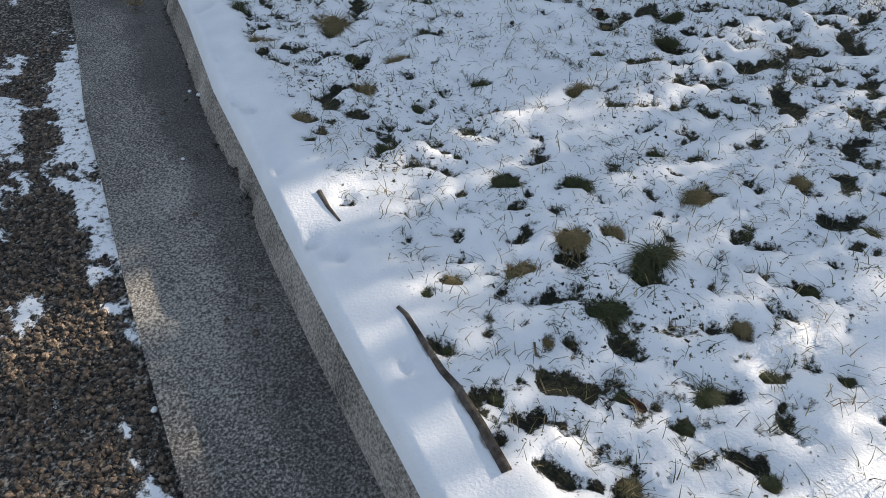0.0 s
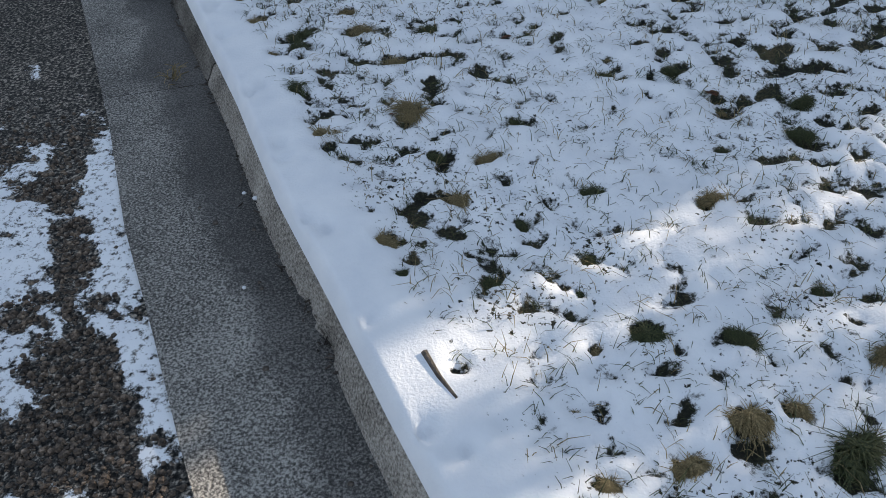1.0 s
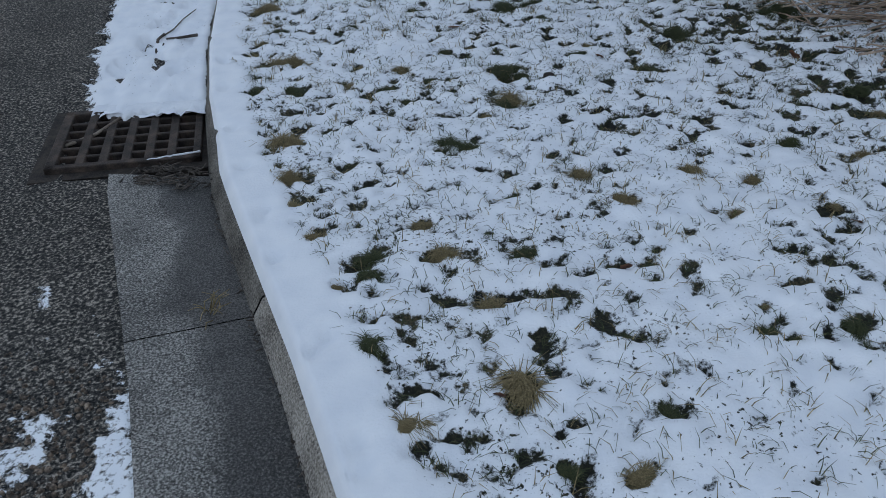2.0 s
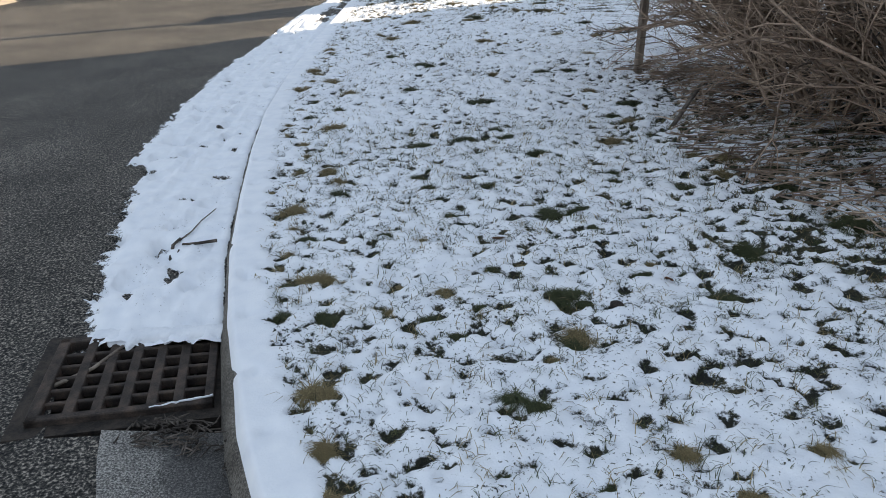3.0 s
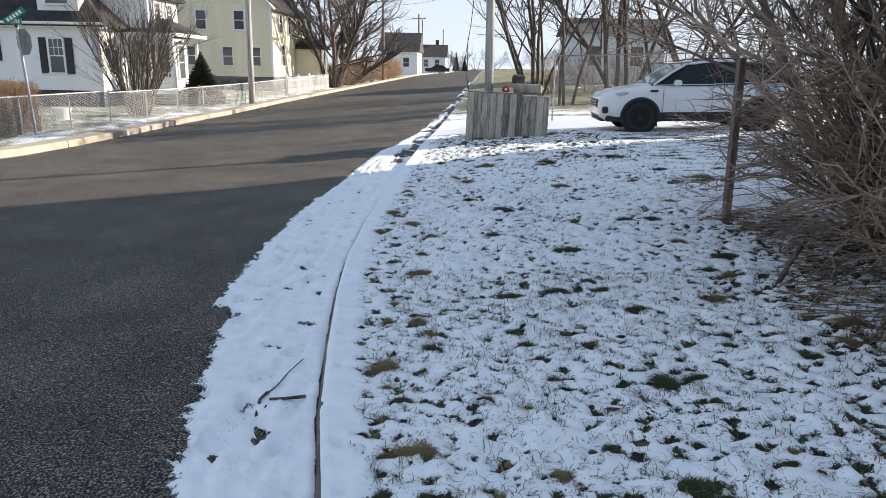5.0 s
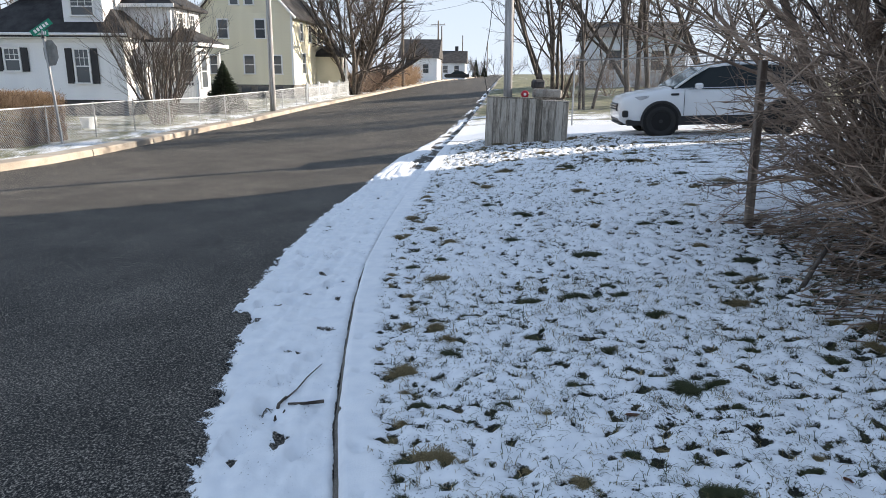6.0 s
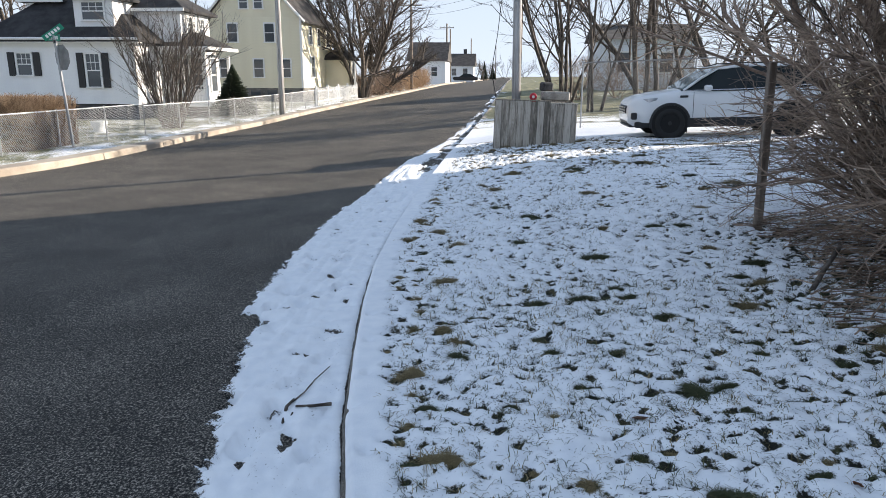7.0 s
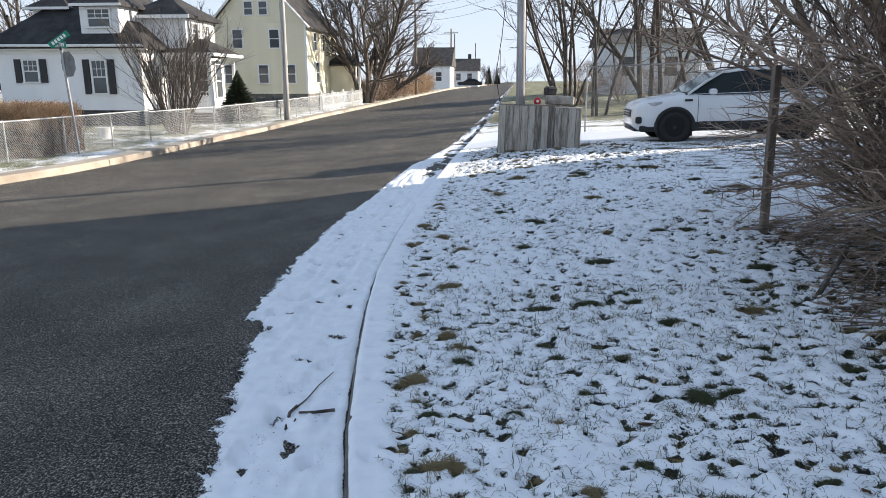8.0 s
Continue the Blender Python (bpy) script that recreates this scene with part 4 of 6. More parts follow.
grass_field("grass", 19000, rg, near_field, 0.042, M_green, "short green grass blades showing through snow", True)
grass_field("grass", 4200, rg, near_field, 0.05, M_straw, "scattered dry grass stalks poking through snow", False)
grass_field("grass", 9000, rg, far_field, 0.045, M_green, "short green grass on the far lawn", True)
grass_field("grass", 6000, rg, far_field, 0.06, M_straw, "sunlit dry grass on the far lawn", True)


def flat_leaf(x, y, size, rng, mat, label, name="dead_leaf", up=0.008):
    bm = bmesh.new()
    n = 9
    ring = []
    for i in range(n):
        a = i * math.tau / n
        r = size * (0.55 + 0.45 * abs(math.cos(a)) + 0.2 * rng.random())
        ring.append(bm.verts.new((r * math.cos(a), r * 0.7 * math.sin(a), size * 0.35 * rng.random())))
    mid = bm.verts.new((0, 0, size * 0.1))
    for i in range(n):
        bm.faces.new((mid, ring[i], ring[(i + 1) % n]))
    bmesh.ops.solidify(bm, geom=bm.faces[:], thickness=0.0015)
    ob = part(name, bm, mat)
    ob.matrix_world = pose(x, y, lawn_height(x, y, lawn_cover(x, y)) + up, rng.uniform(-20, 20), rng.uniform(-20, 20), rng.random() * 360)
    return tagged(ob, label, "leaf", "dead leaves on the lawn")


for x, y, w in ((0.78, 2.52, 0.03), (-0.26, 5.24, 0.032), (0.5, 0.78, 0.022), (0.45, 4.7, 0.02), (0.42, 5.6, 0.02), (0.15, 3.0, 0.02), (-0.3, 2.5, 0.018), (0.95, 3.15, 0.022)):
    flat_leaf(x, y, w, rg, M_leaf, "curled reddish-brown dead leaf on snow")
for k in range(120):
    x, y = rg.uniform(1.2, 3.4), rg.uniform(3.6, 9.4)
    if x < 1.3 + 0.6 * rg.random():
        continue
    flat_leaf(x, y, 0.018 + 0.02 * rg.random(), rg, M_soil if k % 3 else M_leaf, "dark rotting leaf under the shrubs")
for x, y, w in ((-1.17, 4.82, 0.032), (-1.06, 5.6, 0.02), (-0.13, 4.62, 0.025), (0.16, 4.5, 0.03)):
    ob = pebble(x, y, lawn_height(x, y, 0.5) - 0.012, w, rq, "soil_clod", M_soil, "dark clod of wet soil on the snow")


# ---- post and shrubs beside the lawn ----
post = thing("fence_post", pose(1.66, 9.27, land(1.66, 9.27), 1, -2, 12), "old weathered wooden fence post beside the shrubs", "post")
part("post", box(-0.036, 0.036, -0.034, 0.034, -0.1, 1.66, 0.008), M_brownpole, post)
rt = random.Random(3)


STEMS = []
for k in range(14):
    r = random.Random(50 + k)
    t = Twigs()
    tilt = 0.12 + 0.85 * (k / 13.0)
    t.branch(r, Vector((0.05 + 0.2 * r.random(), 0, -0.05)), Vector((tilt, r.gauss(0, 0.12), 1)), 2.35 * (0.7 + 0.4 * r.random()), 0.011 + 0.014 * r.random(), 2,
             kids=9, wander=0.34, lift=0.03, sides=4, spread=0.85, low=0.15, shrink=0.42)
    ob = t.make("stem", M_twig)
    STEMS.append(ob.data)
    bpy.data.objects.remove(ob)


RUSSET = [me.copy() for me in STEMS]
for me in RUSSET:
    me.materials[0] = M_hedge


def shrub(x, y, s, count, rng, label, group, kinds=STEMS):
    sh = thing("shrub", pose(x, y, land(x, y)), label, "shrub", group)
    for k in range(count):
        b = new("stem", kinds[rng.randrange(14)])
        b.parent = sh
        b.matrix_basis = pose(0, 0, 0, 0, 0, rng.random() * 360) @ Matrix.Diagonal((s, s, s * rng.uniform(0.85, 1.1), 1))
    return sh


for x, y, s in ((3.0, 8.7, 1.05), (2.7, 7.5, 1.0), (3.5, 8.0, 1.3), (3.0, 6.6, 1.1), (3.7, 6.9, 1.35), (2.8, 5.7, 1.0), (3.5, 5.9, 1.0), (3.8, 6.0, 0.8), (4.4, 8.8, 1.4), (4.6, 6.9, 1.2)):
    shrub(x, y, s, 23, rt, "dense leafless brown shrub of tangled twigs beside the lawn", "shrubs beside the lawn")
# out-of-view shrubs added up-sun to break the light on the near lawn
for x, y, s in ((6.6, 6.6, 1.2), (6.4, 3.7, 1.0), (10.2, 5.2, 1.4), (7.4, 5.2, 1.1)):
    shrub(x, y, s, 18, rt, "unseen open leafless brown shrub added to dapple the lawn's sunlight", "shrubs beside the lawn")
# fallen twigs heaped at the shrubs' feet
tw = Twigs()
for k in range(700):
    y = rt.uniform(4.3, 9.6)
    x = 1.35 + abs(rt.gauss(0, 0.7)) + 0.25 * math.sin(y * 1.7)
    a, l = rt.gauss(0.2, 0.6), 0.15 + 0.5 * rt.random()
    p = Vector((x, y, lawn_height(x, y, 0.5) + 0.01 + 0.1 * rt.random() ** 2))
    q = p + Vector((math.cos(a) * l, math.sin(a) * l, rt.gauss(0, 0.03)))
    q.z = max(q.z, land(q.x, q.y) + 0.01)
    tw.tube([p, p.lerp(q, 0.5) + Vector((0, 0, 0.03 * rt.random())), q], 0.004 + 0.004 * rt.random(), 0.002, 3)
tagged(tw.make("brushwood", M_twig), "heap of fallen twigs and dead stalks under the shrubs", "brushwood", kind="stuff")
stick([(1.28, 7.15, 0.07), (1.45, 7.35, 0.2), (1.62, 7.5, 0.36)], 0.02, 0.017, "cut-off grey branch stub leaning in the brush", M_bark)

# ---- timber box, utility pole and driveway ----
def lz(x, y):
    return land(x, y)


def timber_box():
    g = thing("timber_crib", pose(-0.17, 17.6, lz(-0.17, 17.6), 0, 1.5, 0), "grey weathered timber box of upright boards round the pole", "timber box")
    rng = random.Random(8)
    x = -0.87
    while x < 0.86:
        w = min(0.13 + 0.045 * rng.random(), 0.875 - x)
        h = 0.97 + rng.uniform(-0.008, 0.008) if x < 0.3 else 0.93 + rng.uniform(-0.008, 0.008)
        part("board", box(x, x + w - 0.006, -0.02 + rng.uniform(-0.004, 0.004), 0.012, -0.06, h, 0.004), M_oldwood, g)
        x += w
    for side in (-0.885, 0.86):
        for k in range(8):
            y = 0.02 + k * 0.145
            part("board", box(side, side + 0.024, y, y + 0.138, -0.06, 0.95, 0.004), M_oldwood, g)
    for k in range(11):
        part("board", box(-0.87 + k * 0.159, -0.87 + k * 0.159 + 0.152, 1.18, 1.205, -0.06, 0.95, 0.004), M_oldwood, g)
    part("cap_board", box(-0.89, 0.3, -0.03, 0.1, 0.975, 1.0, 0.004), M_oldwood, g)
    part("cap_board", box(0.305, 0.89, -0.03, 0.1, 0.935, 0.96, 0.004), M_oldwood, g)
    part("filling", box(-0.85, 0.85, 0.05, 1.17, 0.0, 0.93), M_soil, g, "dark stony filling inside the timber box")
    for k in range(16):
        part("nail", box(-0.82 + k * 0.105, -0.813 + k * 0.105, -0.03, -0.015, 0.8, 0.807), M_iron, g)
    return g


timber_box()
ob = part("stone_slab", box(-0.3, 0.3, -0.2, 0.2, 0.0, 0.2, 0.03), M_curb)
ob.matrix_world = pose(0.28, 18.05, 1.065, 0, 1.5, 4)
tagged(ob, "rough grey concrete block lying on the timber box", "block")
ob = part("stone_slab", box(-0.13, 0.13, -0.12, 0.12, 0.0, 0.2, 0.04), M_brick)
ob.matrix_world = pose(0.1, 18.35, 1.26, 3, 1.5, 20)
tagged(ob, "dark broken stone sitting on the concrete block", "stone")
red = thing("reflector_lamp", pose(-0.21, 17.78, 1.055, 0, 1.5, 0), "round red plastic lamp with a white centre on the box", "lamp")
bm = bmesh.new()
bmesh.ops.create_cone(bm, cap_ends=True, segments=20, radius1=0.085, radius2=0.08, depth=0.09, matrix=pose(0, 0, 0.1, 90, 0, 0))
bmesh.ops.bevel(bm, geom=bm.edges[:], offset=0.01, segments=1, affect="EDGES")
part("body", bm, M_red, red)
part("base", box(-0.06, 0.06, -0.045, 0.045, 0.0, 0.03, 0.006), M_red, red)
bm = bmesh.new()
bmesh.ops.create_cone(bm, cap_ends=True, segments=16, radius1=0.032, radius2=0.026, depth=0.02, matrix=pose(0, -0.052, 0.1, 90, 0, 0))
part("lens", bm, M_trim, red, "white round centre")


def utility_pole(x, y, height, radius, mat, lean, label, arms=False):
    g = thing("utility_pole", pose(x, y, lz(x, y), 0, lean, 0), label, "utility pole", "utility poles along the street")
    part("shaft", tube([(0, 0, -0.3), (0, 0, height * 0.3), (0, 0, height * 0.7), (0, 0, height)], [radius, radius * 0.92, radius * 0.8, radius * 0.7], 14), mat, g, smooth=True)
    if arms:
        part("crossarm", box(-1.1, 1.1, -0.06, 0.06, height - 0.7, height - 0.58, 0.01), mat, g)
        for k in (-1.0, -0.4, 0.4, 1.0):
            part("insulator", tube([(k, 0, height - 0.58), (k, 0, height - 0.4)], [0.035, 0.05], 8), M_trim, g)
    return g


utility_pole(-0.56, 18.05, 9.0, 0.1, M_pole, -0.6, "pale silvered wooden utility pole rising behind the timber box")
utility_pole(-12.1, 38.2, 8.5, 0.16, M_pole, 0.3, "weathered grey-brown utility pole on the far kerb", True)
utility_pole(-10.0, 76.0, 9.0, 0.16, M_brownpole, 0.0, "brown utility pole far up the street", True)
utility_pole(-9.3, 116.0, 9.0, 0.16, M_brownpole, 0.0, "brown utility pole far up the street", True)
utility_pole(-9.1, 121.0, 8.5, 0.14, M_brownpole, 0.0, "thin brown utility pole far up the street")
utility_pole(-6.9, 152.0, 8.5, 0.14, M_brownpole, 0.0, "thin brown utility pole far up the street")
utility_pole(0.4, 52.0, 8.0, 0.13, M_brownpole, 0.5, "brown utility pole behind the timber box")
utility_pole(-2.0, 190.0, 8.5, 0.14, M_brownpole, 0.0, "thin brown utility pole far up the street")


def sagging(name, a, b, sag, r, label):
    pts = [Vector(a).lerp(Vector(b), k / 10) - Vector((0, 0, sag * 4 * (k / 10) * (1 - k / 10))) for k in range(11)]
    return tagged(part(name, tube(pts, r, 4), M_rubber), label, "cable", "overhead cables")


for dz, dx in ((7.9, -1.0), (7.9, -0.4), (7.9, 0.4), (6.6, 0.0)):
    sagging("cable", (-12.1 + dx, 38.2, dz - 0.4), (-10.0 + dx, 76.0, dz + 0.6), 0.7, 0.012, "thin black overhead cable between poles")
    sagging("cable", (-10.0 + dx, 76.0, dz + 0.6), (-9.3 + dx, 116.0, dz + 0.9), 0.9, 0.012, "thin black overhead cable between poles")
for dz in (7.2, 7.9, 8.5):
    sagging("cable", (0.4, 52.0, dz), (-10.0, 76.0, dz + 0.4), 0.5, 0.012, "thin black overhead cable across the street")
sagging("cable", (-0.55, 18.0, 8.2), (0.4, 52.0, 8.2), 0.6, 0.01, "thin black overhead cable between poles")
pts = [(-0.9, 17.95, lz(-0.9, 18) + 0.0), (-0.97, 17.97, 0.9), (-1.12, 18.0, 1.7), (-1.0, 18.0, 2.5), (-0.92, 18.02, 3.3), (-0.62, 18.05, 5.5)]
tagged(part("cable", tube(pts, 0.008, 5), M_rubber), "loose black cable hanging beside the pole", "cable")


# ---- parked car ----
def loft(stations, ring):
    """Close rings of points from station to station."""
    bm = bmesh.new()
    rows = [[bm.verts.new(p) for p in ring(*st)] for st in stations]
    for a, b in zip(rows, rows[1:]):
        for k in range(len(a)):
            bm.faces.new((a[k], a[(k + 1) % len(a)], b[(k + 1) % len(b)], b[k]))
    bm.faces.new(rows[0][::-1])
    bm.faces.new(rows[-1])
    bmesh.ops.recalc_face_normals(bm, faces=bm.faces[:])
    return bm


def parked_car():
    g = thing("car", pose(1.98, 19.18, lz(3.6, 18.6) - 0.03, 0, -1.8, -1.0) @ Matrix.Diagonal((0.97, 0.97, 0.96, 1)), "white compact SUV with black wheels parked on the driveway", "car")

    def body_ring(x, w, zl, zt, crown):
        half = [(-w * 0.93, zl), (-w, zl + 0.1), (-w * 1.005, zl + (zt - zl) * 0.45), (-w * 0.985, zt - 0.13), (-w * 0.93, zt - 0.035), (-w * 0.78, zt + crown * 0.35), (-w * 0.4, zt + crown * 0.85)]
        pts = half + [(0, zt + crown)] + [(-y, z) for y, z in half[::-1]]
        return [(x, y, z) for y, z in pts]
    body = part("body", loft([(0.0, 0.62, 0.42, 0.68, 0.0), (0.03, 0.74, 0.36, 0.8, 0.01), (0.12, 0.83, 0.3, 0.9, 0.02), (0.3, 0.89, 0.28, 0.955, 0.04), (0.6, 0.915, 0.27, 1.0, 0.05), (1.0, 0.92, 0.27, 1.06, 0.05), (1.3, 0.92, 0.27, 1.1, 0.04),
                               (2.2, 0.925, 0.27, 1.08, 0.0), (3.4, 0.925, 0.27, 1.11, 0.0), (4.0, 0.9, 0.3, 1.14, 0.0), (4.3, 0.85, 0.36, 1.12, 0.0), (4.45, 0.78, 0.42, 1.0, 0.0), (4.5, 0.66, 0.48, 0.85, 0.0)], body_ring), M_carpaint, g, smooth=True)

    def top_ring(x, wb, zb, wt, zt):
        return [(x, -wb, zb), (x, -wt, zt), (x, -wt * 0.6, zt + 0.025), (x, wt * 0.6, zt + 0.025), (x, wt, zt), (x, wb, zb)]
    part("window_band", loft([(1.16, 0.8, 1.06, 0.78, 1.09), (1.6, 0.86, 1.06, 0.72, 1.35), (2.02, 0.865, 1.06, 0.67, 1.575), (2.6, 0.865, 1.06, 0.66, 1.615), (3.5, 0.855, 1.08, 0.64, 1.595), (4.1, 0.82, 1.1, 0.6, 1.51), (4.36, 0.78, 1.1, 0.7, 1.16)], top_ring), M_carglass, g, "dark tinted window glass")

    def roof_ring(x, w, z):
        return [(x, -w, z - 0.05), (x, -w * 1.0, z), (x, -w * 0.6, z + 0.035), (x, w * 0.6, z + 0.035), (x, w, z), (x, w, z - 0.05)]
    part("roof", loft([(1.97, 0.685, 1.565), (2.3, 0.685, 1.61), (2.8, 0.68, 1.635), (3.5, 0.66, 1.61), (4.0, 0.63, 1.55), (4.28, 0.6, 1.49)], roof_ring), M_carpaint, g, smooth=True)
    for s in (-1, 1):
        part("pillar", tube([(1.2, s * 0.85, 1.09), (1.6, s * 0.79, 1.36), (2.02, s * 0.69, 1.59)], 0.03, 6), M_carpaint, g)
        part("pillar", tube([(2.55, s * 0.875, 1.07), (2.62, s * 0.67, 1.6)], 0.03, 6), M_plastic, g)
        part("pillar", tube([(3.5, s * 0.87, 1.1), (3.55, s * 0.66, 1.59)], 0.035, 6), M_plastic, g)
        part("pillar", tube([(4.34, s * 0.8, 1.12), (4.2, s * 0.7, 1.32), (4.05, s * 0.63, 1.52)], 0.07, 6), M_carpaint, g)
        part("window_trim", tube([(1.25, s * 0.895, 1.085), (2.5, s * 0.9, 1.09), (3.4, s * 0.89, 1.12), (4.0, s * 0.86, 1.16)], 0.01, 4), M_chrome, g)
        part("roof_rail", tube([(2.1, s * 0.64, 1.62), (2.3, s * 0.64, 1.67), (3.7, s * 0.62, 1.65), (3.95, s * 0.6, 1.58)], 0.016, 6), M_plastic, g)
        part("sill", box(1.3, 3.25, s * 0.9 - 0.045, s * 0.9 + 0.045, 0.26, 0.47, 0.02), M_plastic, g, "black lower side cladding")
        part("lower_bumper", box(0.14, 0.5, s * 0.85 - 0.05, s * 0.85 + 0.05, 0.26, 0.4, 0.03), M_plastic, g)
        mir = part("mirror", box(1.62, 1.78, s * 1.02 - 0.09, s * 1.02 + 0.09, 1.07, 1.2, 0.035), M_carpaint, g)
        for x in (2.35, 3.3):
            part("door_handle", box(x - 0.1, x + 0.1, s * 0.935 - 0.012, s * 0.935 + 0.012, 0.93, 0.96, 0.008), M_carpaint, g)
        for x in (1.42, 2.52, 3.5):
            part("door_seam", box(x - 0.004, x + 0.004, s * 0.928 - 0.004, s * 0.928 + 0.004, 0.48, 1.06), M_plastic, g)
        hl = part("headlight", loft([(0.1, 0.6, 0.75, 0.84), (0.22, 0.72, 0.77, 0.89), (0.45, 0.86, 0.82, 0.925), (0.62, 0.905, 0.89, 0.94)], lambda x, y, z0, z1: [(x - 0.035, s * (y + 0.02), z0), (x - 0.035, s * (y + 0.035), z1), (x + 0.05, s * (y - 0.06), z1), (x + 0.05, s * (y - 0.06), z0)]), M_lens, g)
        fog = bmesh.new()
        bmesh.ops.create_cone(fog, cap_ends=True, segments=12, radius1=0.055, radius2=0.05, depth=0.05, matrix=pose(0.105, s * 0.79, 0.53, 0, 90, s * -25))
        part("fog_lamp", fog, M_lens, g)
        part("fog_surround", box(0.06, 0.2, s * 0.78 - 0.1, s * 0.78 + 0.1, 0.45, 0.61, 0.03), M_plastic, g)
        part("side_vent", box(1.12, 1.3, s * 0.922 - 0.012, s * 0.922 + 0.012, 0.93, 0.98, 0.008), M_plastic, g)
        for x in (0.92, 3.61):
            arch = bmesh.new()
            pts = [(x + 0.43 * math.cos(a), s * 0.915, 0.36 + 0.43 * math.sin(a)) for a in [math.pi * (-0.08 + 1.16 * k / 16) for k in range(17)]]
            add_tube(arch, pts, 0.035, 6)
            part("wheel_arch", arch, M_plastic, g)
            well = bmesh.new()
            bmesh.ops.create_cone(well, cap_ends=True, segments=28, radius1=0.415, radius2=0.415, depth=0.25, matrix=pose(x, s * 0.808, 0.37, 90, 0, 0))
            part("wheel_well", well, M_dark, g)
            wh = new("wheel")
            wh.parent = g
            wh.matrix_basis = pose(x, s * 0.84, 0.352)
            ty = bmesh.new()
            prof = [(0.22, -0.1), (0.3, -0.115), (0.335, -0.1), (0.352, -0.06), (0.352, 0.06), (0.335, 0.1), (0.3, 0.115), (0.22, 0.1)]
            rings = [[ty.verts.new((r * math.cos(a), q, r * math.sin(a))) for r, q in prof] for a in [math.tau * k / 28 for k in range(28)]]
            for a, b in zip(rings, rings[1:] + rings[:1]):
                for k in range(len(prof)):
                    ty.faces.new((a[k], a[(k + 1) % len(prof)], b[(k + 1) % len(prof)], b[k]))
            bmesh.ops.recalc_face_normals(ty, faces=ty.faces[:])
            part("tyre", ty, M_rubber, wh, smooth=True)
            rim = bmesh.new()
            bmesh.ops.create_cone(rim, cap_ends=True, segments=24, radius1=0.225, radius2=0.225, depth=0.12, matrix=pose(0, 0, 0, 90, 0, 0))
            for k in range(8):
                a = math.tau * k / 8
                bmesh.ops.create_cone(rim, cap_ends=True, segments=8, radius1=0.028, radius2=0.028, depth=0.02, matrix=pose(0.13 * math.cos(a), s * 0.064, 0.13 * math.sin(a), 90, 0, 0))
            bmesh.ops.create_cone(rim, cap_ends=True, segments=12, radius1=0.05, radius2=0.045, depth=0.05, matrix=pose(0, s * 0.07, 0, 90, 0, 0))
            part("rim", rim, M_plastic, wh, "black steel rim")
            part("mud_flap", box(x + 0.38, x + 0.395, s * 0.83 - 0.09, s * 0.83 + 0.09, 0.14, 0.4, 0.004), M_rubber, g)
    part("grille", box(-0.025, 0.06, -0.5, 0.5, 0.56, 0.76, 0.04), M_plastic, g)
    for z in (0.6, 0.66, 0.72):
        part("grille_bar", box(-0.04, -0.02, -0.48, 0.48, z - 0.012, z + 0.012, 0.005), M_chrome, g)
    part("lower_grille", box(0.005, 0.08, -0.55, 0.55, 0.34, 0.46, 0.03), M_plastic, g)
    part("front_bumper", box(0.03, 0.2, -0.68, 0.68, 0.26, 0.33, 0.03), M_plastic, g)
    ws = bmesh.new()
    lo, hi = [(1.19, -0.78, 1.115), (1.19, 0.78, 1.115)], [(1.99, 0.645, 1.585), (1.99, -0.645, 1.585)]
    a = [ws.verts.new(p) for p in lo + hi]
    b = [ws.verts.new((p[0] - 0.012, p[1], p[2] + 0.02)) for p in lo + hi]
    ws.faces.new(a)
    ws.faces.new(b[::-1])
    for k in range(4):
        ws.faces.new((a[k], a[(k + 1) % 4], b[(k + 1) % 4], b[k]))
    bmesh.ops.recalc_face_normals(ws, faces=ws.faces[:])
    part("windscreen", ws, M_screen, g, "pale reflecting windscreen")
    part("wiper", tube([(1.2, -0.6, 1.11), (1.32, -0.1, 1.19)], 0.01, 4), M_plastic, g)
    return g


parked_car()


# ---- chain-link fences ----
def chain_link(name, x0, y0, x1, y1, height, spacing, mesh, label, base=lz, wire=0.0022, zinc=None):
    L = math.hypot(x1 - x0, y1 - y0)
    g = thing(name, pose(x0, y0, 0), label, "fence")
    ux, uy = (x1 - x0) / L, (y1 - y0) / L

    def at(u, h):
        return Vector((ux * u, uy * u, base(x0 + ux * u, y0 + uy * u) + h))
    n = max(1, round(L / spacing))
    for k in range(n + 1):
        u = L * k / n
        part("post", tube([at(u, -0.1), at(u, height + 0.03)], 0.024, 8), M_galv, g)
        part("cap", tube([at(u, height + 0.025), at(u, height + 0.05)], [0.034, 0.015], 8), M_galv, g)
    part("top_rail", tube([at(L * k / (n * 3), height) for k in range(n * 3 + 1)], 0.02, 6), zinc or M_wire, g)
    t = Twigs()
    k = -int(height / mesh) - 1
    while k * mesh < L:
        for lean in (1, -1):
            u0, h0, u1, h1 = k * mesh, 0.02, k * mesh + height, height
            if u0 < 0:
                h0, u0 = h0 - u0, 0.0
            if u1 > L:
                h1, u1 = h1 - (u1 - L), L
            if h1 > h0 and u1 > u0:
                a, b = ((u0, h0), (u1, h1)) if lean == 1 else ((u0, height + 0.02 - h0), (u1, height + 0.02 - h1))
                t.tube([at(*a), at(*b)], wire, wire, 3)
        k += 1
    t.make("wire_mesh", zinc or M_wire, g)
    return g


